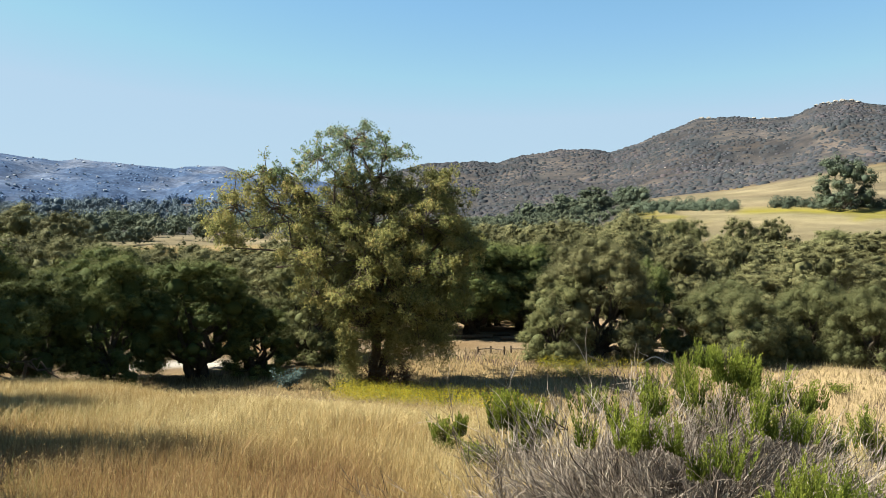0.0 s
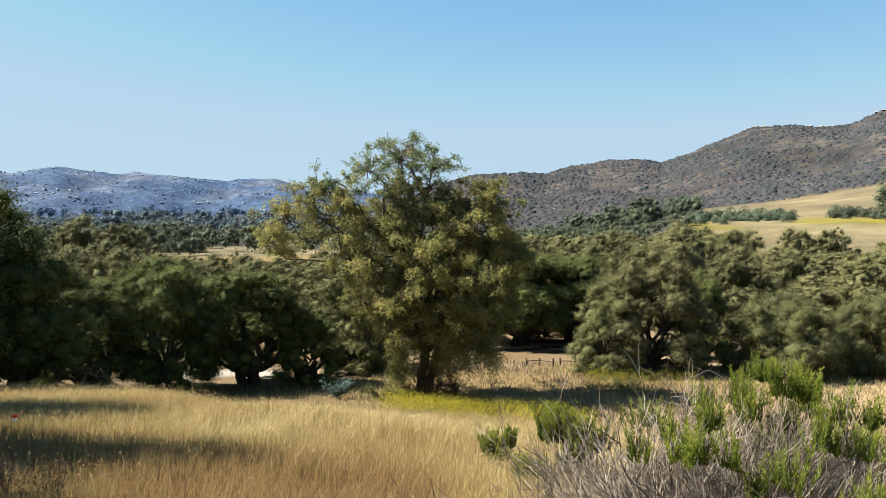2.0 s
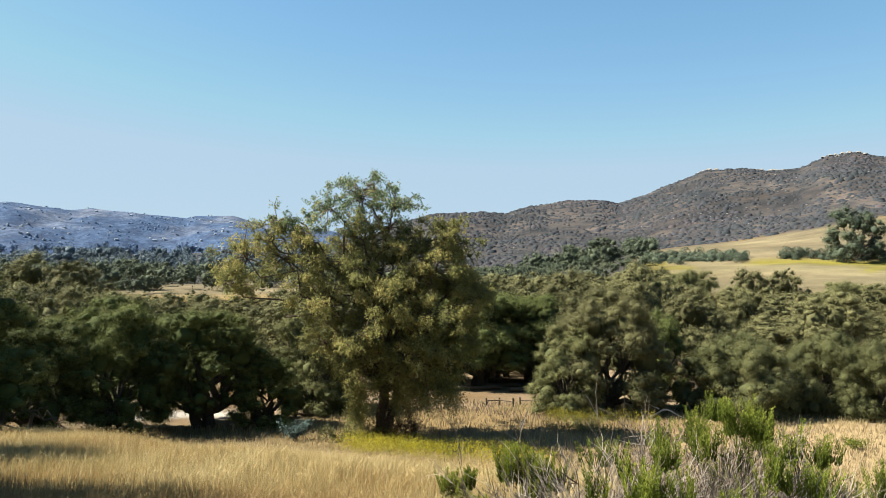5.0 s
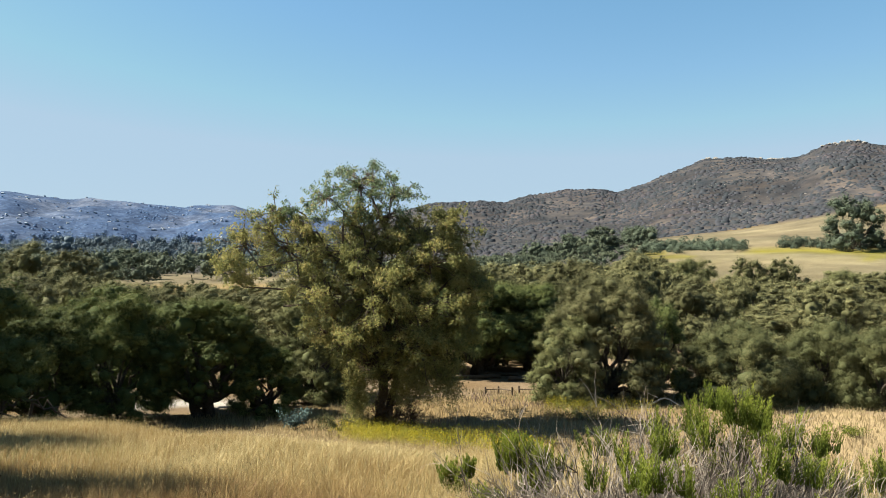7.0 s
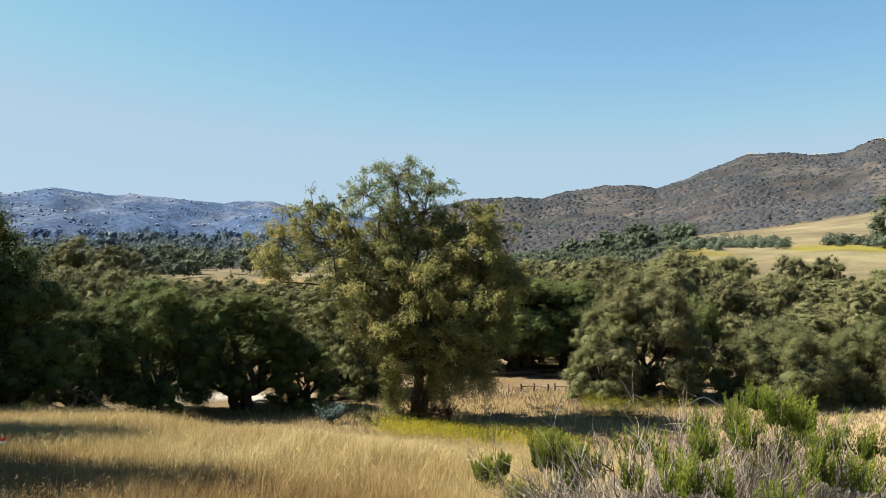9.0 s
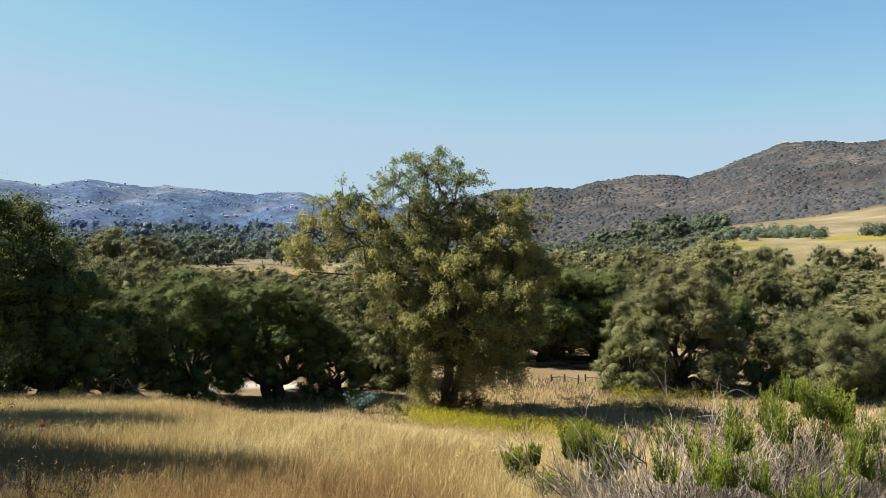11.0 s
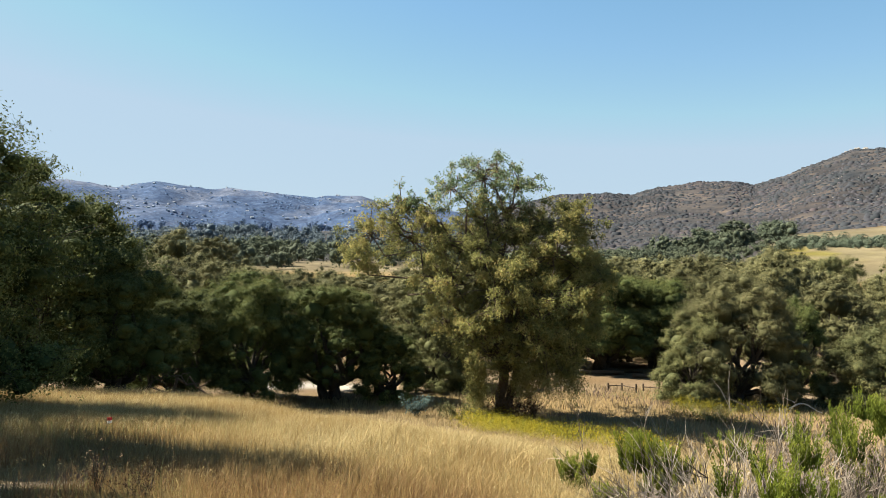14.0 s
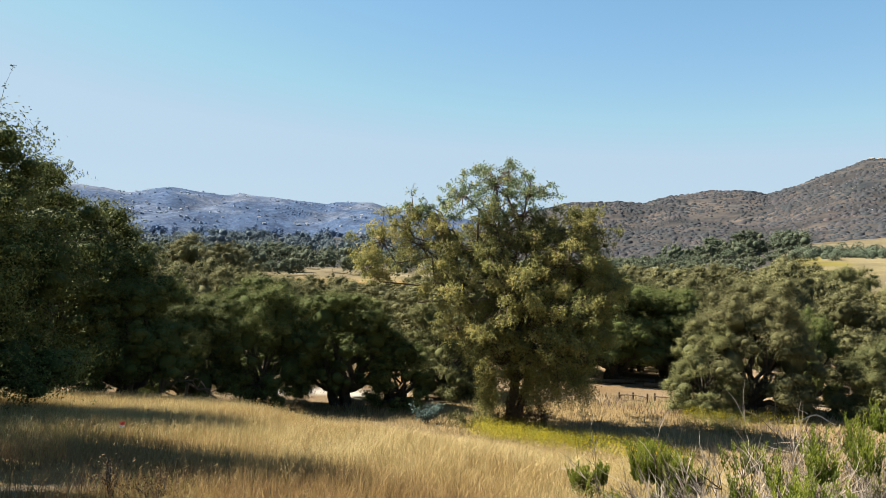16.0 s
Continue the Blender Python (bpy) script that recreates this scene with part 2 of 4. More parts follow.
def tube(soup, pts, radii, sides=6, tint=0.5):
    """A tapering tube along a line of points."""
    pts = np.asarray(pts, float)
    n = len(pts)
    d = unit(np.gradient(pts, axis=0))
    up = np.where(np.abs(d[:, 2:3]) > 0.9, np.array([[1.0, 0, 0]]), np.array([[0, 0, 1.0]]))
    a = unit(np.cross(d, up))
    b = np.cross(d, a)
    th = np.arange(sides) * 2 * np.pi / sides
    ring = pts[:, None] + np.asarray(radii)[:, None, None] * (a[:, None] * np.cos(th)[None, :, None] + b[:, None] * np.sin(th)[None, :, None])
    i = np.arange(n - 1)[:, None] * sides
    j = np.arange(sides)[None]
    k = (j + 1) % sides
    q = np.stack([i + j, i + k, i + sides + k, i + sides + j], -1).reshape(-1, 4)
    soup.put(ring.reshape(-1, 3), np.concatenate([q[:, [0, 1, 2]], q[:, [0, 2, 3]]]), tint)


def bend(rng, a, b, n=7, wob=0.12, lift=0.0):
    """A crooked line from a to b."""
    a, b = np.asarray(a, float), np.asarray(b, float)
    t = np.linspace(0, 1, n)[:, None]
    ln = np.linalg.norm(b - a)
    p = a + (b - a) * t + np.array([0, 0, lift]) * ln * np.sin(np.pi * t)
    j = rng.normal(size=(n, 3)) * wob * ln * 0.35
    j[0] = j[-1] = 0
    return p + j


# ---------------------------------------------------------------- oaks
HEART = unit(np.array([(0, -1, 1.618), (0, 1, 1.618), (0, -1, -1.618), (0, 1, -1.618), (1, 1.618, 0), (-1, 1.618, 0), (1, -1.618, 0), (-1, -1.618, 0), (1.618, 0, 1), (1.618, 0, -1), (-1.618, 0, 1), (-1.618, 0, -1)]))
HEART_F = np.array([(0, 8, 1), (0, 1, 10), (0, 10, 7), (0, 7, 6), (0, 6, 8), (1, 8, 4), (1, 4, 5), (1, 5, 10), (8, 6, 9), (8, 9, 4), (4, 9, 3), (4, 3, 5), (5, 3, 11), (5, 11, 10), (10, 11, 7), (7, 11, 2), (7, 2, 6), (6, 2, 9), (9, 2, 3), (3, 2, 11)])


def finer(verts, faces):
    """Each triangle of a ball cut in four."""
    verts, mid, out = [tuple(v) for v in verts], {}, []
    for f in faces:
        m = []
        for a, b in ((f[0], f[1]), (f[1], f[2]), (f[2], f[0])):
            key = (min(a, b), max(a, b))
            if key not in mid:
                mid[key] = len(verts)
                verts.append(tuple(unit(np.array(verts[a]) + np.array(verts[b]))))
            m.append(mid[key])
        out += [(f[0], m[0], m[2]), (f[1], m[1], m[0]), (f[2], m[2], m[1]), tuple(m)]
    return np.array(verts), np.array(out)


BALL, BALL_F = finer(HEART, HEART_F)


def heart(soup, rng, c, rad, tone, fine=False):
    """Solid ball inside a clump that blocks light, tinted dark as its inner shade."""
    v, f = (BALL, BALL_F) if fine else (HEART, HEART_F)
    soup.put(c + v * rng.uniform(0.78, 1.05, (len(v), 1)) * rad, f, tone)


def oak(rng, height, radius, skirt, count, leaf, clumps, mat, trunk_r=0.28, lobes=6, upright=0.0, sprays=0, stems=1, solid=0.55, fine=True):
    """An evergreen oak: crooked trunk and limbs, crown of billowing lobes, each of many leafy clumps. skirt: height at which the crown starts."""
    root = new("oak_tree")
    wood, crown, inner = Soup(), Soup(), Soup()
    mid = np.array([0, 0, skirt + (height - skirt) * 0.46])
    half = np.array([radius, radius, (height - skirt) * 0.54])
    lob, lobr = [mid + half * np.array([rng.normal() * 0.1, rng.normal() * 0.1, 0.42])], [0.50]
    for lo, hi, out, n in ((-0.74, -0.42, 0.64, lobes), (-0.2, 0.2, 0.62, lobes), (0.28, 0.55, 0.42, lobes - 2)):
        for a in np.arange(n) / n * 2 * np.pi + rng.uniform(0, 6):
            a += rng.normal() * 0.22
            lob.append(mid + half * np.array([np.cos(a) * out, np.sin(a) * out, rng.uniform(lo, hi)]))
            lobr.append(rng.uniform(0.24, 0.42))
    fork = max(0.5, skirt * 0.75 + 0.03 * height)
    for k in range(stems):
        a = k * 2.4 + rng.uniform(0, 1)
        foot = np.array([np.cos(a), np.sin(a), 0]) * trunk_r * (0.5 if stems > 1 else 0)
        tube(wood, bend(rng, foot - (0, 0, 0.4), foot * 2.4 + (0, 0, fork), 5, 0.08), trunk_r * np.array([1.5, 1.15, 1.0, 0.95, 0.85]) * (0.72 if stems > 1 else 1), 8)
    for c, w in zip(lob, lobr):
        a = rng.uniform(0, 6.28)
        foot = np.array([np.cos(a), np.sin(a), 0]) * trunk_r * (0.8 if stems > 1 else 0.2) + (0, 0, fork * rng.uniform(0.75, 1.0))
        tube(wood, bend(rng, foot, c, 7, 0.14, -0.05), np.linspace(trunk_r * 0.55, 0.05, 7), 6)
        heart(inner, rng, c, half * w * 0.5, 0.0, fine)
    tones = rng.uniform(0.15, 0.55, len(lob))
    weight = np.array(lobr) ** 2
    pick = rng.choice(len(lob), clumps, p=weight / weight.sum())
    per = max(1, count // clumps)
    for k, i in enumerate(pick):
        d = unit(rng.normal(size=3) + unit((lob[i] - mid) / half) * 0.5 + np.array([0, 0, 0.2]))
        c = lob[i] + d * half * lobr[i] * rng.uniform(0.62, 1.12)
        c[2] = max(c[2], skirt * rng.uniform(0.5, 1.2) + 0.05 * radius)
        rc = radius * (0.07 + 0.13 * rng.uniform() ** 1.4)
        n = int(per * (rc / (0.12 * radius)) ** 2)
        dd = unit(rng.normal(size=(n, 3)) + d * 0.3)
        wave = 1 + 0.30 * np.sin(dd[:, 0] * 5 + k) * np.sin(dd[:, 1] * 5 + 2 * k) + 0.24 * np.sin(dd[:, 2] * 6 + 3 * k)
        shape = np.array([1.15, 1.15, 0.85 + upright])
        p = c + dd * (rc * rng.uniform(0.35, 1.3, n) ** 0.8 * wave)[:, None] * shape
        p[:, 2] = np.maximum(p[:, 2], 0.03 + skirt * rng.uniform(0.3, 0.9, n))
        tone = tones[i] + rng.uniform(-0.2, 0.2)
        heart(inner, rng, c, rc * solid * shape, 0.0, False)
        leaves(crown, rng, p, dd + rng.normal(size=(n, 3)) * 0.3 + np.array([0, 0, 0.12]), leaf, leaf * 0.62, np.clip(tone + rng.normal(size=n) * 0.08, 0, 1))
        if sprays and k % 2 == 0:
            # thin shoots that stand out of the crown
            for q in range(sprays):
                e = unit(d + rng.normal(size=3) * 0.5 + np.array([0, 0, 0.4]))
                tip = c + e * rc * rng.uniform(1.5, 2.6)
                line = bend(rng, c, tip, 5, 0.2)
                tube(wood, line, np.linspace(0.012, 0.003, 5), 3)
                m = 34
                leaves(crown, rng, line[rng.integers(1, 5, m)] + rng.normal(size=(m, 3)) * 0.04, rng.normal(size=(m, 3)), leaf * 0.9, leaf * 0.42, rng.uniform(0.1, 0.6, m))
    link("trunk", wood.mesh("trunk", True), BARK, root)
    link("crown", crown.mesh("crown"), mat, root)
    tagged(link("inner_foliage", inner.mesh("inner_foliage", True), mat, root, "solid dark balls inside the crown that stand for shaded foliage"), kind="stuff")
    return root


rng = np.random.default_rng(5)
OAK_LABEL = "evergreen oak with a dense dark green rounded crown"
#          name: height, radius, skirt, leaves, leaf size, clumps, material, trunk
KINDS = {
    "near": [oak(rng, 8.0, 4.0, 0.5, 120000, 0.085, 560, OAK_DEEP, 0.34, 7, 0.0, 2, solid=0.4)],
    "big": [oak(rng, 7.0, 3.4, 0.05, 90000, 0.075, 360, OAK, 0.34, 7) for _ in range(2)],
    "grove": [oak(rng, 7.0, 3.4, 0.6, 92000, 0.078, 360, OAK_DEEP, 0.30, 7, stems=2) for _ in range(2)],
    "trunky": [oak(rng, 6.5, 3.4, 1.0, 86000, 0.075, 330, OAK_DEEP, 0.40, 7, stems=3)],
    "dark": [oak(rng, 4.5, 2.0, 0.05, 36000, 0.075, 170, OAK_DEEP, 0.2)],
    "grey": [oak(rng, 6.0, 2.5, 0.05, 76000, 0.072, 220, OAK_GREY, 0.22)],
    "feather": [oak(rng, 5.0, 3.2, 0.05, 110000, 0.072, 330, OAK_GREY, 0.25, 9, 0.35)],
    "mid": [oak(rng, 8.0, 3.6, 0.3, 24000, 0.115, 230, OAK, 0.3, 6, fine=False) for _ in range(4)],
    "low": [oak(rng, 8.0, 3.8, 0.2, 10000, 0.17, 150, OAK, 0.3, 6, fine=False) for _ in range(3)],
    "far": [oak(rng, 16.0, 9.0, 0.3, 15000, 0.42, 180, OAK_FAR, 0.5, 6, fine=False) for _ in range(2)],
}
SIZE = {"near": (8.0, 4.0), "big": (7.0, 3.4), "grove": (7.0, 3.4), "trunky": (6.5, 3.4), "dark": (4.5, 2.0), "grey": (6.0, 2.5), "feather": (5.0, 3.2), "mid": (8.0, 3.6), "low": (8.0, 3.8), "far": (16.0, 9.0)}
LABELS = {
    "near": "evergreen oak with leafy shoots beside the grassy slope",
    "grove": "dark evergreen oak shading the dirt road", "big": OAK_LABEL, "trunky": "old evergreen oak with a forked dark trunk and spreading crown", "dark": "low dark green oak with foliage down to the ground",
    "grey": "grey-green oak with dusty foliage reaching the grass", "feather": "rounded grey-green tree, foliage down to the dry meadow",
    "mid": "evergreen oak in the dense valley wood", "low": "evergreen oak in the far part of the valley wood", "far": "large dark oak clump beside a distant field",
}
used = {k: 0 for k in KINDS}


def plant(kind, az, r, top_el, radius, turn=None):
    x, y, z = spot(az, r, 0.05)
    h0, r0 = SIZE[kind]
    h = (EYE + r * top_el - z) * 1.05
    radius = min(radius, 0.68 * h)
    protos = KINDS[kind]
    i = used[kind]
    used[kind] += 1
    m = pose(x, y, z, 0, 0, rng.uniform(0, 360) if turn is None else turn) @ Matrix.Diagonal((radius / r0, radius / r0, h / h0, 1))
    src = protos[i % len(protos)]
    ob = src if i < len(protos) else copy_thing(src, m)
    ob.matrix_basis = m
    tagged(ob, LABELS[kind], "tree", "oaks of the valley")
    return ob


# kind, degrees to the right, metres away, height angle of the top, crown radius
VALLEY_LEFT = [
    ("grove", -29.0, 41, -0.0421, 2.90),
    ("grove", -24.0, 42, -0.0325, 2.97),
    ("trunky", -18.1, 42.5, -0.0487, 3.32),
    ("dark", -13.8, 42, -0.1047, 1.87),
    ("grey", -10.1, 46, -0.0515, 2.57),
    ("mid", -31.5, 58, -0.0166, 3.45),
    ("mid", -29.6, 62, -0.0140, 3.23),
    ("mid", -26.6, 60, -0.0101, 3.35),
    ("mid", -23.5, 64, -0.0176, 3.33),
    ("mid", -20.4, 70, -0.0254, 3.38),
    ("mid", -17.5, 66, -0.0312, 3.43),
    ("mid", -14.4, 62, -0.0393, 2.77),
    ("trunky", -1.7, 56, -0.0310, 3.96),
    ("near", -46.6, 24, 0.165, 4.2),
    ("grove", -38.2, 36, 0.088, 4.9),
    ("trunky", -32.9, 34, -0.0337, 2.65),
    ("big", -53.3, 18.1, 0.46, 2.3),
    ("big", -65.5, 15.9, 0.56, 2.2),
]
VALLEY_RIGHT = [
    ("mid", 4.1, 60, -0.0205, 3.35),
    ("big", 11.6, 46, -0.0210, 3.42),
    ("grey", 8.5, 44.5, -0.0687, 2.05),
    ("dark", 15.2, 51, -0.0499, 1.82),
    ("feather", 20.4, 47, -0.0792, 3.56),
    ("feather", 26.0, 50, -0.0746, 2.79),
    ("feather", 29.5, 49, -0.0792, 2.55),
    ("mid", 18.7, 64, -0.0494, 2.86),
    ("mid", 22.3, 66, -0.0522, 3.19),
    ("mid", 25.5, 70, -0.0412, 3.38),
    ("mid", 28.1, 68, -0.0407, 3.29),
    ("mid", 30.9, 70, -0.0304, 3.64),
    ("trunky", 2.2, 55, -0.0255, 3.68),
    ("trunky", 6.0, 57, -0.0318, 3.60),
]
FAR_TREES = [
    ("mid", -28.9, 115, 0.0248, 5.13),
    ("mid", -26.5, 110, 0.0191, 4.91),
    ("far", -22.9, 215, 0.0192, 7.99),
    ("mid", 6.2, 100, -0.0037, 4.09),
    ("mid", 9.8, 105, -0.0012, 4.68),
    ("mid", 13.4, 110, 0.0071, 4.50),
    ("grey", 16.8, 100, -0.0006, 3.35),
    ("mid", 23.5, 108, 0.0054, 3.37),
    ("grey", 26.5, 90, -0.0111, 3.01),
    ("mid", 29.3, 100, -0.0099, 4.09),
    ("mid", 3.2, 120, -0.0019, 4.46),
    ("far", 27.9, 300, 0.0753, 10.26),
    ("far", 11.2, 320, 0.0467, 11.90),
    ("far", 13.7, 330, 0.0474, 9.81),
    ("far", 8.9, 320, 0.0378, 10.71),
    ("far", 10.0, 290, 0.0229, 12.94),
    ("mid", 13.5, 100, 0.0125, 3.72),
    ("mid", 15.6, 105, 0.0078, 3.51),
    ("grey", 17.9, 95, 0.0031, 2.83),
    ("mid", 21.3, 108, 0.0065, 3.37),
]
TREES = VALLEY_LEFT + VALLEY_RIGHT + FAR_TREES
for row in TREES:
    plant(*row)


def wood_limit(az):
    """Height angle under which the closed canopy stays."""
    return float(np.interp(az, (-46, -36, -30, -24, -22, -12, -10, 2, 8, 15, 17, 20, 32), (0.01, -0.004, -0.007, -0.009, -0.021, -0.021, -0.014, -0.004, 0.004, 0.004, -0.018, -0.014, -0.012)))


taken = [(r * math.sin(radians(a)), r * math.cos(radians(a))) for _, a, r, _, _ in TREES]
fill = []
for k in range(6000):
    r = math.sqrt(rng.uniform(56 ** 2, 175 ** 2))
    az = rng.uniform(-46, 33)
    gap = 5.4 if r < 78 else 8.8
    x, y = r * math.sin(radians(az)), r * math.cos(radians(az))
    if min((x - a) ** 2 + (y - b) ** 2 for a, b in taken) < gap ** 2 or (r < 64 and -6 < az < 14) or (r < 66 and -26 < az < -16):
        continue
    taken.append((x, y))
    lim = wood_limit(az) - 0.012 * rng.uniform(0, 1) ** 2
    zg = float(ground(x, y))
    h = min(EYE + r * lim - zg, rng.uniform(8.0, 12.0))
    if h < 3.2:
        continue
    fill.append((r, az, (h + zg - EYE) / r))
for r, az, el in fill:
    plant("mid" if r < 74 else "low", az, r, el, rng.uniform(0.75, 1.05) * (3.6 if r < 78 else 5.6))

# ---------------------------------------------------------------- ground sheet
def trail(x, y):
    """The foot trail worn through the grass, 0 to 1."""
    return smooth(0.55, 0.25, np.abs(x - (-6.27) - 0.25 * np.sin(1.3 * (y - 8.09)) - 0.15 * (y - 8.09))) * smooth(9.69, 8.69, y)


def ground_cover(x, y, z):
    """Colour of the bare ground cover at each place, distance haze mixed in far off."""
    r, az = np.hypot(x, y), np.degrees(np.arctan2(x, y))
    n1, n2 = lump(x, y, 2.3, 5.0), lump(x, y, 9.0, 8.0)
    k = lambda *c: np.array(c)[None, :]
    w = lambda m: m[:, None]
    col = k(0.178, 0.123, 0.052) + w(0.05 * n1 + 0.04 * n2) * k(1, 0.8, 0.5)
    worn = trail(x, y)
    # worn earth of the trail, its colour lowered to stand for shadow on it
    col = col * w(1 - worn) + w(worn) * k(0.120, 0.092, 0.066)
    # the open meadow on the slope's foot
    meadow = smooth(27, 33, r) * smooth(60, 50, r)
    col = col * w(1 - meadow) + w(meadow) * (k(0.220, 0.157, 0.081) + w(0.06 * n2) * k(1, 0.9, 0.7))
    # trodden earth and road under the trees
    dirt = smooth(45.5, 48, r + 1.2 * n1 + 3.5 * smooth(-8, -12, az)) * smooth(130, 90, r)
    col = col * w(1 - dirt) + w(dirt) * (k(0.158, 0.112, 0.069) + w(0.05 * n1) * k(1, 0.9, 0.8))
    road = smooth(1.6, 0.8, np.abs(r - 46.8 - 0.6 * np.sin(az * 0.5))) * smooth(-15, -17, az) * smooth(-26, -24, az)
    col = col * w(1 - road) + w(road) * k(0.36, 0.325, 0.285)
    # fields
    fl = smooth(170, 190, r) * smooth(480, 470, r)
    lower = smooth(303, 296, r)
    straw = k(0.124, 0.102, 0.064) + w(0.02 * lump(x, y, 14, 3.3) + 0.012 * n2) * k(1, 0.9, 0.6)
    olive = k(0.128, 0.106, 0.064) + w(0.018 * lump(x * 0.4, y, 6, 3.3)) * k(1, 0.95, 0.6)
    side = smooth(8, 14, az)
    col = col * w(1 - fl) + w(fl) * (straw * w(1 - lower * side) + olive * w(lower * side))
    yel = fl * side * lower * np.maximum(smooth(276, 284, r) * smooth(20.5, 22.5, az + n2) * 0.9, smooth(0.1, 0.5, lump(x * 0.5, y, 7.5, 6.1) + 0.3 * n1) * smooth(232, 262, r) * 0.75)
    col = col * w(1 - yel) + w(yel) * k(0.150, 0.131, 0.016)
    grn = fl * side * smooth(0.0, 0.6, lump(x, y, 22, 1.1)) * 0.14
    col = col * w(1 - grn) + w(grn) * k(0.096, 0.098, 0.043)
    hill = np.maximum(smooth(HILL_R - 12, HILL_R + 8, r + 6 * n2), smooth(14.5, 12.5, az) * smooth(235, 265, r))
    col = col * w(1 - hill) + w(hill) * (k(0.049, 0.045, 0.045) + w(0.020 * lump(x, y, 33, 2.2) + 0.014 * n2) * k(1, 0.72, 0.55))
    # blue distance haze painted into the far hills' colour
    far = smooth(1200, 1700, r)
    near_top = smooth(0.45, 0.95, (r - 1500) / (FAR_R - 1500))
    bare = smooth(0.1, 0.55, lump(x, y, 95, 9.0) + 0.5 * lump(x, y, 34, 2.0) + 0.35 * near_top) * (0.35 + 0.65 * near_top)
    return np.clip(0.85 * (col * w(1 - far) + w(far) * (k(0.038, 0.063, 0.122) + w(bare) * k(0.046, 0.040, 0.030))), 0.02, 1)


def build_ground():
    az = np.radians(np.concatenate([np.arange(-180, -48, 4.0), np.arange(-48, 37, 0.33), np.arange(37, 180, 4.0)]))
    rs = np.concatenate([[0.6, 1.2, 2.0], np.arange(3, 30, 0.6), np.arange(30, 64, 1.1), np.geomspace(64, 480, 46), np.geomspace(490, 960, 34), np.geomspace(990, 1500, 8), np.geomspace(1600, 3000, 44), np.geomspace(3040, 4800, 8)])
    A, R = np.meshgrid(az, rs, indexing="ij")
    x, y = (R * np.sin(A)).ravel(), (R * np.cos(A)).ravel()
    z = ground(x, y)
    na, nr = len(az), len(rs)
    i, j = np.meshgrid(np.arange(na), np.arange(nr - 1), indexing="ij")
    i2 = (i + 1) % na
    a, b, c, d = i * nr + j, i * nr + j + 1, i2 * nr + j + 1, i2 * nr + j
    tris = np.concatenate([np.stack([a, b, c], -1).reshape(-1, 3), np.stack([a, c, d], -1).reshape(-1, 3)])[:, ::-1]
    first = (np.arange(na) * nr)
    x, y, z = np.append(x, 0), np.append(y, 0), np.append(z, 0)
    hub = len(x) - 1
    tris = np.concatenate([tris, np.stack([np.roll(first, -1), first, np.full(na, hub)], -1)[:, ::-1]])
    # make every face look up
    v = np.stack([x, y, z], -1)
    nz = np.cross(v[tris[:, 1]] - v[tris[:, 0]], v[tris[:, 2]] - v[tris[:, 0]])[:, 2]
    tris[nz < 0] = tris[nz < 0][:, ::-1]
    me = tri_mesh("ground", v, tris, None, True)
    at = me.color_attributes.new("cover", "FLOAT_COLOR", "POINT")
    rgba = np.ones((len(v), 4), np.float32)
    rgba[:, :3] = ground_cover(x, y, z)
    rgba[:, 3] = smooth(HILL_R - 10, HILL_R + 30, np.hypot(x, y))
    at.data.foreach_set("color", rgba.ravel())
    mat, nt, bsdf = shader("ground_cover", 0.95, 0.05)
    vc = nt.nodes.new("ShaderNodeAttribute")
    vc.attribute_name = "cover"
    fine, coarse = noise_tex(nt, 6.0, 8, 0.7), noise_tex(nt, 0.09, 5, 0.6)
    col = mix(nt, 1.0, vc.outputs["Color"], ramp(nt, fine, [(0.25, (0.62, 0.60, 0.58)), (0.75, (1.25, 1.25, 1.25))]), "MULTIPLY")
    col = mix(nt, 1.0, col, ramp(nt, coarse, [(0.3, (0.8, 0.79, 0.78)), (0.7, (1.15, 1.15, 1.15))]), "MULTIPLY")
    broad = noise_tex(nt, 0.014, 9, 0.72)
    col = mix(nt, 1.0, col, ramp(nt, broad, [(0.34, (0.58, 0.60, 0.64)), (0.66, (1.42, 1.40, 1.36))]), "MULTIPLY")
    # bushes and bare patches of the hills
    patch = noise_tex(nt, 0.055, 6, 0.65)
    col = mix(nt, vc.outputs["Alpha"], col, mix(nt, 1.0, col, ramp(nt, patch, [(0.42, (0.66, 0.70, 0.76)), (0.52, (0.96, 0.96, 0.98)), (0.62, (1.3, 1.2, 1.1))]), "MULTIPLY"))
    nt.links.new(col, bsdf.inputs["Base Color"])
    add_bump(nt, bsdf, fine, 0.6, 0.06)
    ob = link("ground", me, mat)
    return tagged(ob, "dry golden grassland sloping to a wooded valley and scrub hills", "ground", kind="structure")


build_ground()


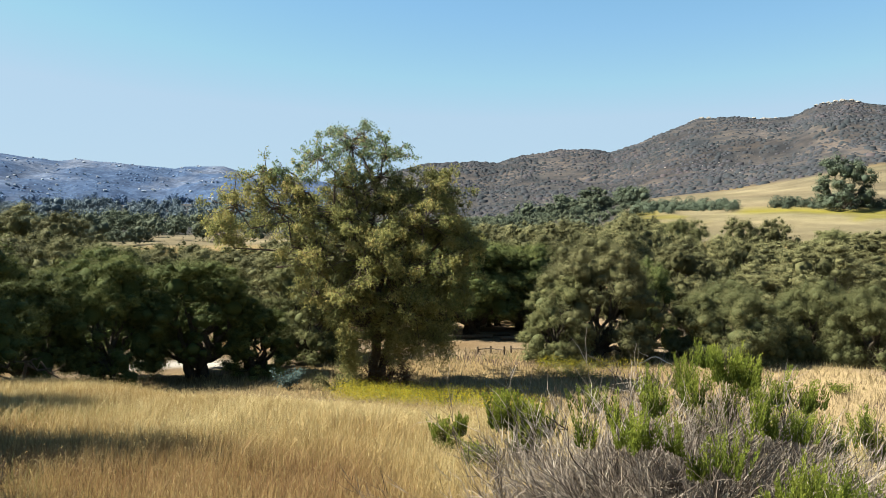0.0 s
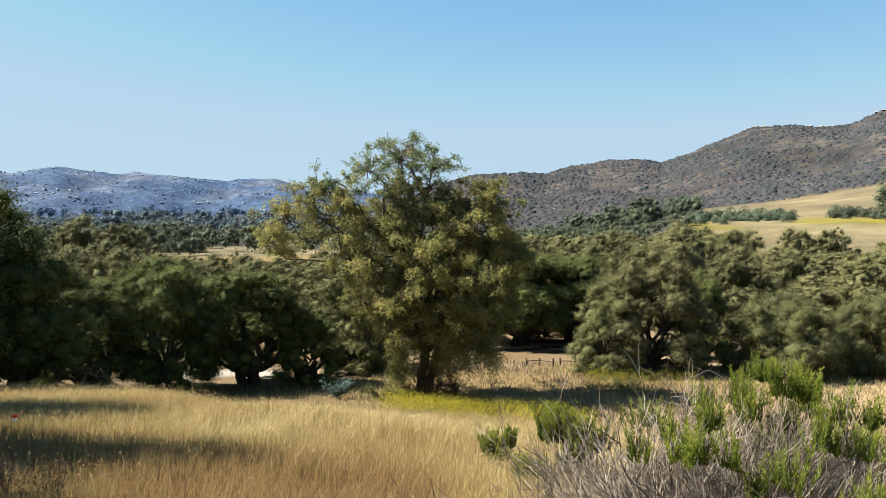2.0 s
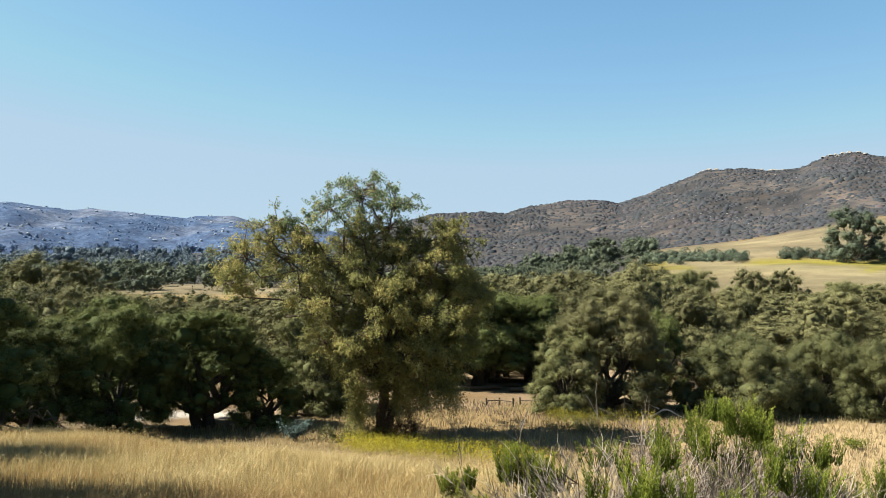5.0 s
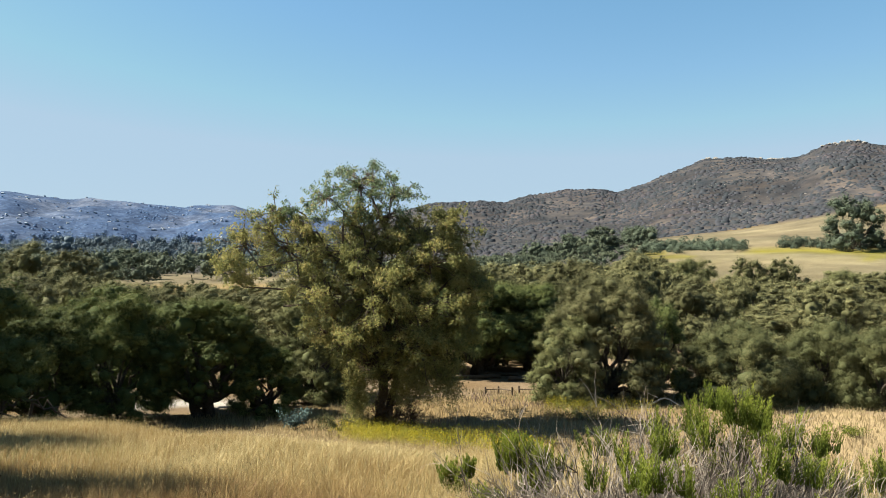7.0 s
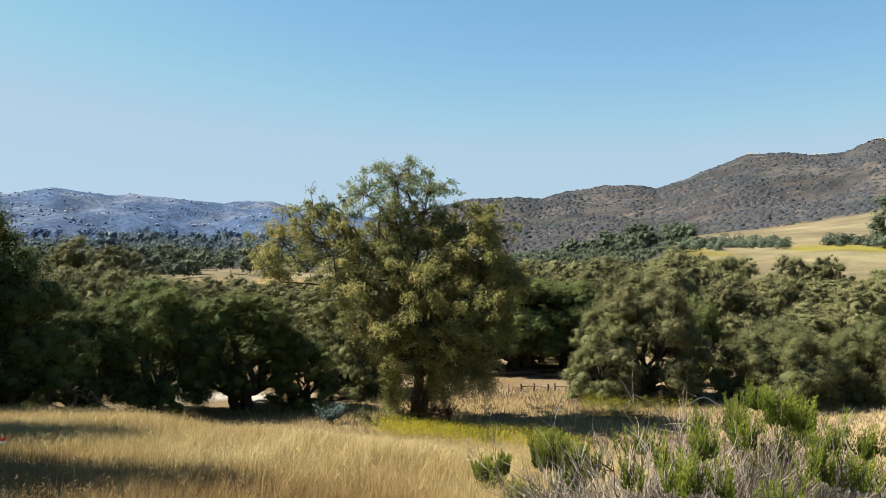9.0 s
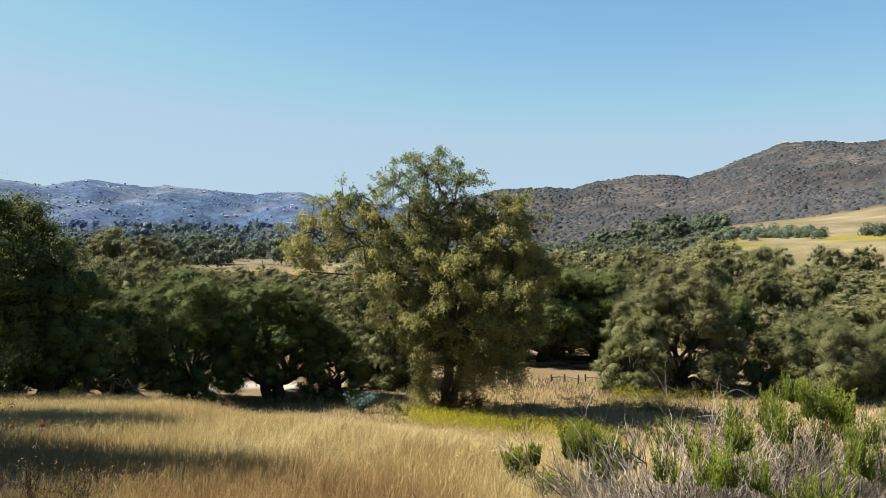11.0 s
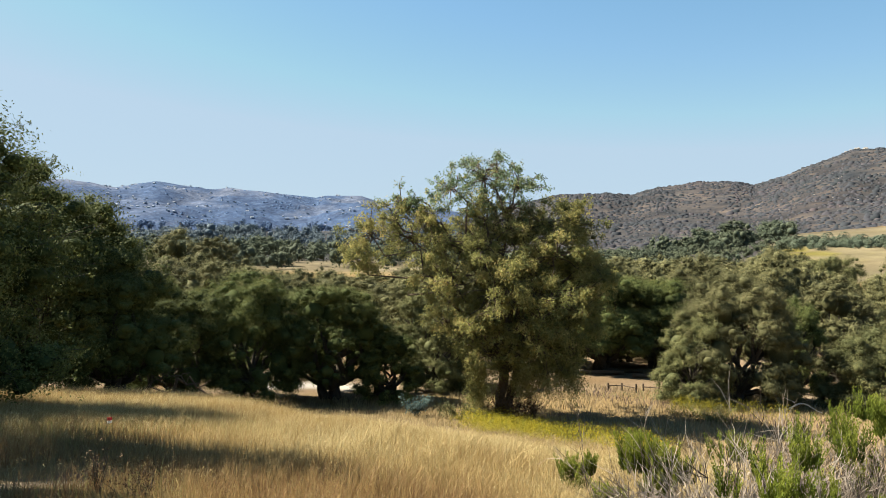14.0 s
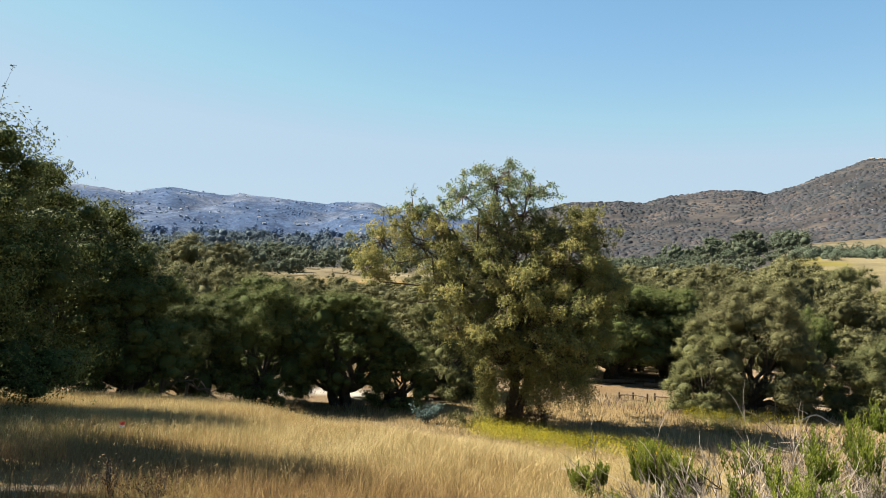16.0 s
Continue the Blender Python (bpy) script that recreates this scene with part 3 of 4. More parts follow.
# ---------------------------------------------------------------- the pepper tree
def pepper_tree(az, r):
    rng = np.random.default_rng(11)
    x, y, z = spot(az, r)
    root = new("pepper_tree")
    root.matrix_basis = pose(x, y, z, 0, 0, -az)      # its local x runs across the view
    wood, leaf, young, dry, inner = Soup(), Soup(), Soup(), Soup(), Soup()
    # boughs: across, away, up, spread, hang, share of leaves, whether of the fresh top
    TOP = [(-1.1, 0.3, 11.9, 1.4, 0.5, 6, 1), (-2.7, -0.3, 11.3, 1.1, 0.5, 4, 1), (0.7, 0.2, 11.5, 1.2, 0.5, 4, 1), (-0.5, 0.5, 12.4, 0.7, 0.4, 2, 1),
           (-1.2, 0.2, 10.6, 1.2, 0.6, 3, 1), (0.4, -0.3, 10.4, 1.0, 0.6, 2, 1), (-5.2, 0.2, 10.6, 0.9, 0.6, 3, 1)]
    LEFT = [(-6.6, -0.4, 8.9, 1.4, 0.8, 5, 0), (-4.7, 0.8, 8.7, 1.6, 0.8, 6, 0), (-3.6, -0.6, 9.6, 1.1, 0.7, 4, 0), (-7.4, 0.3, 7.6, 0.9, 0.8, 3, 0), (-5.4, -0.2, 9.7, 1.0, 0.6, 3, 0), (-3.0, 0.4, 8.4, 1.2, 0.9, 4, 0)]
    MAIN = [(1.9, 0.2, 9.6, 1.1, 0.7, 4, 0), (-0.8, 0.0, 9.6, 1.2, 0.7, 4, 0), (0.5, 0.3, 9.4, 1.1, 0.7, 4, 0), (-1.2, -0.8, 8.4, 1.8, 1.0, 8, 0), (1.0, 0.4, 8.6, 1.7, 0.9, 7, 0),
            (3.5, -0.2, 9.5, 1.1, 0.9, 6, 0), (4.0, 0.5, 7.6, 1.4, 1.1, 7, 0), (2.4, -1.2, 8.0, 1.5, 1.0, 6, 0), (-2.6, -1.0, 6.5, 1.6, 1.0, 7, 0)]
    LOW = [(-0.3, -1.6, 6.0, 2.1, 1.2, 12, 0), (2.2, -0.9, 5.8, 2.0, 1.2, 11, 0), (0.2, 1.4, 6.5, 2.2, 1.2, 8, 0), (3.9, 0.4, 5.3, 1.2, 1.2, 6, 0), (-1.2, -1.2, 4.1, 1.3, 1.3, 6, 0),
           (1.5, -1.3, 3.8, 1.6, 1.4, 8, 0), (3.1, -0.4, 3.6, 1.3, 1.3, 7, 0), (-2.9, 0.4, 4.6, 1.0, 1.2, 3, 0), (-0.9, 1.5, 4.0, 1.7, 1.3, 5, 0), (4.5, 0.2, 6.7, 0.9, 1.0, 4, 0)]
    BOUGHS = TOP + LEFT + MAIN + LOW
    fork = np.array([0.1, 0.0, 2.1])
    tube(wood, bend(rng, (-0.15, 0, -0.4), fork, 6, 0.06), np.array([0.46, 0.34, 0.30, 0.27, 0.26, 0.25]), 10)
    tube(wood, bend(rng, (0.35, 0.1, -0.4), fork + (0.6, 0.1, 0.5), 6, 0.06), np.array([0.28, 0.22, 0.19, 0.18, 0.16, 0.14]), 8)
    total = sum(b[5] for b in BOUGHS)
    for bx, by, bz, br, hang, share, top in BOUGHS:
        c = np.array([bx, by, bz])
        airy = top or bx < -2.8
        hub = fork + (c - fork) * np.array([0.30, 0.30, 0.58]) + rng.normal(size=3) * 0.25
        tube(wood, bend(rng, fork, hub, 6, 0.10), np.linspace(0.17, 0.085, 6), 6)
        tube(wood, bend(rng, hub, c, 7, 0.20, 0.06), np.linspace(0.085, 0.03, 7), 5)
        br *= 1.15 if airy else 1.2
        balls = [c + unit(rng.normal(size=3)) * br * rng.uniform(0.35, 1.22) * np.array([1, 1, 0.85]) for _ in range(10 + int(3.0 * share))]
        tones, sizes = rng.uniform(0.15, 0.7, len(balls)), rng.uniform(0.18, 0.42, len(balls)) * (0.85 if airy else 1.15)
        for q, w in zip(balls, sizes):
            tube(wood, bend(rng, c + (q - c) * rng.uniform(-0.2, 0.2), q, 5, 0.22, 0.05), np.linspace(0.032, 0.010, 5), 4)
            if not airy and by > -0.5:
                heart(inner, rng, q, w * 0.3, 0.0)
        for st in range(int(share / total * (9500 if top else 12500 if airy else 16500))):
            k = rng.integers(len(balls))
            d = unit(rng.normal(size=3) + np.array([0, 0, 0.15]))
            p = balls[k] + d * sizes[k] * rng.uniform(0.35, 1.2) * np.array([1.15, 1.15, 0.85])
            if st % 8 == 0:
                tube(wood, bend(rng, balls[k], p, 4, 0.25, 0.08), np.linspace(0.018, 0.006, 4), 3)
            # a short hanging spray of narrow leaflets
            ln = hang * rng.uniform(0.08, 0.30)
            m = int(9 + 12 * ln)
            t = rng.uniform(0, 1, m)
            out = unit(d * np.array([1, 1, 0.2]) + rng.normal(size=3) * 0.3)
            q = p + out * (0.3 * ln * np.sin(t * 1.6))[:, None] + np.array([0, 0, -1.0]) * (ln * t ** 1.3)[:, None] + rng.normal(size=(m, 3)) * 0.075
            tone = np.clip(tones[k] + rng.normal() * 0.12 + rng.normal(size=m) * 0.15, 0, 1)
            nor = rng.normal(size=(m, 3)) * 0.8 + d * 0.6
            target = young if (top and rng.uniform() < 0.8) else leaf
            axis = unit(np.array([0, 0, -0.5]) + out * 0.5 + rng.normal(size=(m, 3)) * 0.6)
            side = unit(np.cross(axis, nor))
            L = rng.uniform(0.07, 0.15, m)[:, None]
            W = rng.uniform(0.030, 0.055, m)[:, None]
            v = np.stack([q - axis * L * 0.5 - side * W * 0.6, q - axis * L * 0.4 + side * W * 0.8, q + axis * L * 0.6], 1)
            target.put(v.reshape(-1, 3), np.arange(3 * m).reshape(m, 3), tone)
    # curtains that reach almost to the grass, and withered shoots at the foot
    for k in range(330):
        px, py = rng.choice([-1.3, -1.2, -0.9, 0.7, 1.1, 1.5, 2.1, 2.9, 3.5]) + rng.normal() * 0.22, rng.uniform(-1.8, 0.6)
        ztop = rng.uniform(2.2, 3.4)
        ln = ztop - (rng.uniform(0.2, 1.2) if px < 0.2 else rng.uniform(0.8, 2.0))
        m = 60
        t = rng.uniform(0, 1, m)
        q = np.array([px, py, ztop]) - np.array([0, 0, 1.0]) * (ln * t)[:, None] + rng.normal(size=(m, 3)) * np.array([0.11, 0.11, 0.05])
        leaves(leaf, rng, q, rng.normal(size=(m, 3)), 0.11, 0.045, np.clip(rng.uniform(0.1, 0.8) + rng.normal(size=m) * 0.12, 0, 1))
    for k in range(90):
        a = rng.uniform(0, 6.3)
        c = np.array([0.9 * np.cos(a) + 0.7, 0.7 * np.sin(a) - 0.4, 0.0])
        tip = c + np.array([rng.normal() * 0.35, rng.normal() * 0.35, rng.uniform(0.6, 1.5)])
        tube(wood, bend(rng, c, tip, 4, 0.2), np.linspace(0.012, 0.004, 4), 3)
        m = 22
        q = c + (tip - c) * rng.uniform(0.2, 1, (m, 1)) + rng.normal(size=(m, 3)) * 0.10
        leaves(dry, rng, q, rng.normal(size=(m, 3)), 0.13, 0.06, rng.uniform(0, 1, m))
    link("trunk", wood.mesh("trunk", True), PEPPER_BARK, root)
    link("crown", leaf.mesh("crown"), PEPPER, root)
    tagged(link("inner_foliage", inner.mesh("inner_foliage", True), PEPPER, root, "solid dark balls inside the crown that stand for shaded foliage"), kind="stuff")
    link("crown_top", young.mesh("crown_top"), PEPPER_TOP, root, "fresh green feathery top")
    tagged(link("undergrowth", dry.mesh("undergrowth"), DRY_LEAF, root, "brown withered shoots at the foot"), kind="stuff")
    return tagged(root, "tall old pepper tree with drooping olive foliage in the meadow", "tree")


pepper_tree(-5.2, 38.0)


# ---------------------------------------------------------------- shrubs by the camera
def twig_lines(rng, soup, a, b, r0, tints, fine=13):
    """A stem with side twigs and a brush of fine ends."""
    ln = np.linalg.norm(b - a)
    p = bend(rng, a, b, 6, 0.12, 0.04)
    tone = rng.choice(tints)
    tube(soup, p, np.linspace(r0, r0 * 0.4, 6), 4, tone)
    ax = unit(b - a)
    for k in range(5):
        s = p[rng.integers(1, 6)]
        d = unit(ax + rng.normal(size=3) * 0.38 + np.array([0, 0, 0.15]))
        e = s + d * ln * rng.uniform(0.25, 0.5)
        q = bend(rng, s, e, 4, 0.14)
        tube(soup, q, np.linspace(r0 * 0.5, 0.0014, 4), 3, tone)
        f = q[rng.integers(0, 4, fine)] + (e - s) * rng.uniform(0, 0.15, (fine, 1))
        g = unit(d + rng.normal(size=(fine, 3)) * 0.45 + np.array([0, 0, 0.2])) * (ln * rng.uniform(0.10, 0.28, fine))[:, None]
        w = unit(np.cross(g, rng.normal(size=(fine, 3)))) * 0.0024
        h = f + g * 0.55 + rng.normal(size=(fine, 3)) * 0.012
        v = np.stack([f - w, f + w, h - w * 0.8, h + w * 0.8, f + g], 1).reshape(-1, 3)
        tri = (np.arange(fine)[:, None, None] * 5 + np.array([[0, 1, 3], [0, 3, 2], [2, 3, 4]])[None]).reshape(-1, 3)
        soup.put(v, tri, np.repeat(np.clip(tone + rng.normal(size=fine) * 0.2, 0, 1), 3))


def tuft(rng, soup, c, w, h, n, k=1.0):
    """Upright sprigs set with narrow leaves."""
    for _ in range(n):
        foot = c + np.array([rng.normal() * w * 0.4, rng.normal() * w * 0.4, rng.uniform(-0.1, 0.1) * h])
        d = unit(np.array([rng.normal() * 0.16, rng.normal() * 0.16, 1.0]) + (foot - c) * np.array([1, 1, 0]) / max(w, 0.01) * 0.25)
        ln = h * rng.uniform(0.55, 1.1)
        m = int(60 + 150 * ln)
        t = rng.uniform(0, 1, m)
        ang = rng.uniform(0, 6.28, m)
        side = np.stack([np.cos(ang), np.sin(ang), np.full(m, 0.9)], -1)
        q = foot + d * (ln * t)[:, None] + side * 0.008
        axis = unit(side + d * 1.5 + rng.normal(size=(m, 3)) * 0.25)
        wd = unit(np.cross(axis, rng.normal(size=(m, 3))))
        L = (k * rng.uniform(0.016, 0.032, m) * (1.2 - 0.6 * t))[:, None]
        v = np.stack([q, q + axis * L * 0.6 + wd * L * 0.2, q + axis * L * 1.15, q + axis * L * 0.6 - wd * L * 0.2], 1)
        base = np.arange(m)[:, None] * 4
        tr = np.concatenate([base + np.array([[0, 1, 2]]), base + np.array([[0, 2, 3]])])
        tone = np.clip(rng.uniform(0.1, 0.6) + 0.4 * t + rng.normal(size=m) * 0.08, 0, 1)
        soup.put(v.reshape(-1, 3), tr, np.concatenate([tone, tone]))


def shrub(az, r, width, height, stems, tufts, label, seed, bare=(), own=()):
    """A broom bush: twigs that fan out from the foot, and green tufts (across, away, up, width, height, sprigs)."""
    rng = np.random.default_rng(seed)
    x, y, z = spot(az, r, 0.03)
    root = new("shrub")
    root.matrix_basis = pose(x, y, z, 0, 0, -az)
    if stems:
        wood = Soup()
        for k in range(stems):
            th, ph = rng.uniform(0, 6.28), rng.uniform(0, 1) ** 0.7 * 1.35
            d = np.array([np.sin(ph) * np.cos(th) * width, np.sin(ph) * np.sin(th) * width * 0.8, np.cos(ph) * height])
            a = np.array([rng.normal() * 0.22 * width, rng.normal() * 0.15 * width, 0.0])
            twig_lines(rng, wood, a, a + d * rng.uniform(0.40, 0.76), rng.uniform(0.003, 0.0065), (0.1, 0.3, 0.5, 0.6, 0.75, 0.9))
        for a, b in bare:
            twig_lines(rng, wood, np.array(a, float), np.array(b, float), 0.007, (0.0, 0.1), 1)
        tagged(link("brushwood", wood.mesh("brushwood"), TWIG, root, "grey leafless twigs"), kind="stuff")
    if own:
        big = Soup()
        for c in own:
            tuft(rng, big, np.array(c[:3], float), *c[3:], max(1.0, r / 7))
        link("foliage", big.mesh("foliage"), BROOM, root, "bright green narrow leaves")
    for c in tufts:
        s = Soup()
        tuft(rng, s, np.array(c[:3], float), *c[3:], max(1.0, r / 7))
        link("tuft", s.mesh("tuft"), BROOM, root, "green leafy tuft")
    return tagged(root, label, "shrub", "shrubs on the slope")


shrub(0.6, 13.0, 0.3, 0.5, 14, [(-0.16, 0, 0.24, 0.16, 0.42, 50), (0.17, 0, 0.38, 0.11, 0.34, 30), (0.0, 0.02, 0.10, 0.2, 0.34, 34)], "small bright green broom bush in dry grass", 21)
shrub(2.8, 11.0, 0.3, 0.4, 14, [(-0.06, 0, 0.14, 0.2, 0.36, 46), (0.16, 0, 0.10, 0.15, 0.3, 30)], "low green broom bush in dry grass", 27)
shrub(5.7, 11.0, 0.7, 0.8, 60, [(-0.24, 0, 0.74, 0.2, 0.52, 70), (0.06, -0.05, 0.70, 0.22, 0.50, 70), (0.30, 0, 0.62, 0.2, 0.46, 60), (0.1, -0.2, 0.48, 0.22, 0.4, 34)], "green broom bush with grey twigs at its foot", 22)
shrub(17.0, 6.2, 2.0, 1.50, 720, [
    (-0.27, -0.70, 1.20, 0.15, 0.28, 30), (-0.17, -0.35, 1.34, 0.08, 0.30, 12), (-0.10, -0.35, 1.36, 0.07, 0.26, 9), (0.16, 0.10, 1.34, 0.11, 0.34, 16),
    (0.44, 0.10, 1.56, 0.16, 0.28, 30), (0.26, 0.10, 1.65, 0.12, 0.22, 15), (0.56, 0.10, 1.51, 0.12, 0.24, 15), (0.61, -0.35, 1.29, 0.09, 0.40, 15),
    (0.70, -0.35, 1.23, 0.10, 0.26, 10), (-0.41, -0.35, 1.25, 0.09, 0.26, 9), (0.20, -0.70, 1.02, 0.10, 0.24, 13), (0.39, -0.70, 1.09, 0.11, 0.34, 18),
    (0.04, -0.70, 1.19, 0.10, 0.30, 12), (-0.61, -0.70, 1.19, 0.08, 0.30, 8), (0.87, -0.35, 1.23, 0.09, 0.26, 9)],
    "large half-dead grey broom shrub with green tufts", 23,
    bare=[((-0.5, -0.2, 0.6), (-0.95, -0.3, 1.3)), ((-0.45, 0, 0.6), (-0.68, -0.1, 1.4)), ((-0.4, 0, 0.6), (-0.42, 0, 1.45))])
shrub(21.0, 6.9, 1.15, 1.58, 440, [(-0.67, -0.10, 1.41, 0.10, 0.30, 14), (-0.35, -0.10, 1.49, 0.14, 0.32, 26), (-0.01, -0.10, 1.31, 0.09, 0.36, 12), (0.15, -0.10, 1.47, 0.12, 0.36, 20), (0.35, -0.10, 1.39, 0.10, 0.34, 14), (-0.09, -0.10, 1.07, 0.14, 0.30, 20), (-0.87, -0.10, 0.96, 0.12, 0.28, 16), (0.59, -0.10, 1.39, 0.14, 0.26, 24), (-0.25, -0.10, 1.14, 0.10, 0.34, 14), (-1.15, -0.10, 1.24, 0.16, 0.26, 24)], "tall grey-green broom shrub with leafy upright tips", 29)
shrub(25.7, 7.5, 0.9, 1.2, 150, [(-0.05, -0.1, 1.10, 0.16, 0.34, 34), (0.24, 0, 1.0, 0.12, 0.30, 18), (-0.25, 0, 0.95, 0.10, 0.30, 14)], "grey broom bush with a green top", 24)
shrub(29.4, 9.0, 0.45, 1.2, 24, [(0, 0, 1.0, 0.12, 0.46, 22), (0.12, 0, 0.85, 0.10, 0.36, 14)], "slender green broom bush", 25)
shrub(31.0, 5.0, 0.7, 1.0, 60, [], "dense bright green broom bush on the slope", 26, own=[(rng.uniform(-0.6, 0.6), rng.uniform(-0.4, 0.4), rng.uniform(0.45, 0.95), 0.2, 0.34, 22) for _ in range(26)])


# ---------------------------------------------------------------- grass
def grass_blades(rng, soup, x, y, h, w, tone, heads):
    n = len(x)
    foot = np.stack([x, y, ground(x, y) - 0.02], -1)
    a = rng.uniform(0, 6.28, n)
    lean = np.stack([np.cos(a), np.sin(a), np.zeros(n)], -1) * (h * rng.uniform(0.05, 0.9, n) ** 1.2)[:, None] + np.stack([0.08 + 0.2 * lump(x, y, 0.31, 5.0), 0.02 + 0.2 * lump(x, y, 0.27, 2.0), 0 * x], -1) * h[:, None]
    b = rng.uniform(0, 6.28, n)
    side = np.stack([np.cos(b), np.sin(b), np.zeros(n)], -1) * w[:, None]
    up = np.array([0, 0, 1.0])
    mid = foot + lean * 0.35 + up * (h * 0.6)[:, None]
    tip = foot + lean + up * (h * rng.uniform(0.82, 1.0, n))[:, None]
    if not heads:
        v = np.stack([foot - side * 0.5, foot + side * 0.5, mid + side * 0.35, mid - side * 0.35, tip], 1).reshape(-1, 3)
        f = np.array([[0, 1, 2], [0, 2, 3], [3, 2, 4]])
        k = 5
    else:
        nod = tip + lean * 0.22 - up * (h * 0.05)[:, None]
        v = np.stack([foot - side * 0.3, foot + side * 0.3, tip, tip - side * 0.6, tip + side * 0.6, nod], 1).reshape(-1, 3)
        f = np.array([[0, 1, 2], [2, 3, 5], [2, 5, 4]])
        k = 6
    tr = (np.arange(n)[:, None, None] * k + f[None]).reshape(-1, 3)
    soup.put(v, tr, np.repeat(tone, 3))


def field_tone(rng, x, y):
    n = len(x)
    r, az = np.hypot(x, y), np.degrees(np.arctan2(x, y))
    t = 0.46 + 0.14 * smooth(6, 13, r) + 0.14 * lump(x, y, 1.9, 3.0) + 0.10 * lump(x, y, 5.0, 1.0) + 0.10 * lump(x, y, 0.45, 6.0) + rng.normal(size=n) * 0.15
    # brown grass at the front left, toned down further to deepen its shadow
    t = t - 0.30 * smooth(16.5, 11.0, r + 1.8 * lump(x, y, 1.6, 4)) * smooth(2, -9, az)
    t = t - 0.2 * matted(x, y)
    green = (lump(x, y, 2.6, 9.0) > 0.35) & (rng.uniform(size=n) < 0.5 - 0.3 * smooth(-6, -14, az))
    t = np.clip(t, 0.02, 0.8)
    return np.where(green, rng.uniform(0.86, 1.0, n), t)


def matted(x, y):
    """How far the grass is beaten down, 0 to 1."""
    az, r = np.degrees(np.arctan2(x, y)), np.hypot(x, y)
    return smooth(0.05, 0.4, lump(x, y, 0.8, 7.7)) * smooth(9.5, 7.5, r) * smooth(0, -4, az)


def open_spot(x, y):
    """True where no shrub stands and the grass is not trodden down."""
    az, r = np.degrees(np.arctan2(x, y)), np.hypot(x, y)
    return ~((az > 7.5) & (r < 7.6)) & ~((az > 0) & (r < 5.8)) & (trail(x, y) < 0.5)


def build_grass():
    rng = np.random.default_rng(31)
    s = Soup()
    n = 145000
    r, az = rng.uniform(3.6, 31, n), np.radians(rng.uniform(-46, 33, n))
    x, y = r * np.sin(az), r * np.cos(az)
    keep = (np.hypot((x + 6.6) / 1.0, (y - 8.4) / 1.3) > 1.0) & open_spot(x, y)
    x, y, r = x[keep], y[keep], r[keep]
    h = (0.33 + 0.07 * lump(x, y, 2.0, 6.0) + 0.07 * lump(x, y, 0.4, 2.0)) * rng.uniform(0.6, 1.25, len(x)) * (1 - 0.6 * matted(x, y))
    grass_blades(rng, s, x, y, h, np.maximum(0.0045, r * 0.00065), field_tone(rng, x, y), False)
    n = 66000
    r, az = rng.uniform(3.6, 31, n), np.radians(rng.uniform(-46, 33, n))
    x, y = r * np.sin(az), r * np.cos(az)
    keep = open_spot(x, y)
    x, y, r = x[keep], y[keep], r[keep]
    h = (0.40 + 0.08 * lump(x, y, 2.0, 6.0) + 0.08 * lump(x, y, 0.4, 2.0)) * rng.uniform(0.7, 1.2, len(x)) * (1 - 0.7 * matted(x, y))
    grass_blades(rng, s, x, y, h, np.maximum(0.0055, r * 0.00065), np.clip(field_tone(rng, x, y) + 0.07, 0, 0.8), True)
    tagged(link("dry_grass", s.mesh("dry_grass"), GRASS), "tall golden wild oats drying on the slope", "grass", kind="stuff")
    # shorter growth of the meadow below
    s = Soup()
    n = 50000
    r, az = rng.uniform(29, 48, n), np.radians(rng.uniform(-44, 33, n))
    x, y = r * np.sin(az), r * np.cos(az)
    d = np.degrees(az)
    # green patches, the darker blades standing for the pepper tree's shadow
    shade = smooth(0.0, 0.5, lump(x, y, 3.0, 2.0)) * smooth(-4, 2, d) * smooth(16, 10, d)
    tone = np.clip(0.5 + 0.26 * lump(x, y, 4.5, 7.0) + 0.1 * lump(x, y, 1.2, 2.0) + rng.normal(size=n) * 0.12, 0.05, 0.72)
    tone = np.where(rng.uniform(size=n) < 0.55 * shade, rng.uniform(0.8, 1.0, n), tone)
    tone = np.where((rng.uniform(size=n) < 0.75) & (lump(x * 0.45, y, 2.2, 5.5) > 0.3), rng.uniform(0, 0.2, n), tone)
    keep = (d > -9) | (r < 42.5)
    x, y, tone = x[keep], y[keep], tone[keep]
    n = len(x)
    grass_blades(rng, s, x, y, rng.uniform(0.14, 0.38, n), np.full(n, 0.032), tone, False)
    tagged(link("meadow_grass", s.mesh("meadow_grass"), MEADOW), "short straw-coloured meadow grass in the hollow", "grass", kind="stuff")
    # wild mustard in bloom
    s = Soup()
    n = 6800
    u = rng.uniform(size=n)
    d = -8.0 + 15 * u + rng.normal(size=n) * 0.5
    r = 33.5 - 2.5 * u + rng.normal(size=n) * 1.5
    more = rng.uniform(size=n) < 0.3
    d = np.where(more, rng.uniform(7, 15, n), d)
    r = np.where(more, 40.5 + rng.normal(size=n) * 0.9, r)
    x, y = r * np.sin(np.radians(d)), r * np.cos(np.radians(d))
    keep = lump(x, y, 1.7, 3.0) + 0.5 - 0.5 * u > rng.uniform(-0.6, 0.8, n)
    x, y = x[keep], y[keep]
    n = len(x)
    z = ground(x, y)
    for k in range(5):
        q = np.stack([x + rng.normal(size=n) * 0.12, y + rng.normal(size=n) * 0.12, z + rng.uniform(0.25, 0.75, n)], -1)
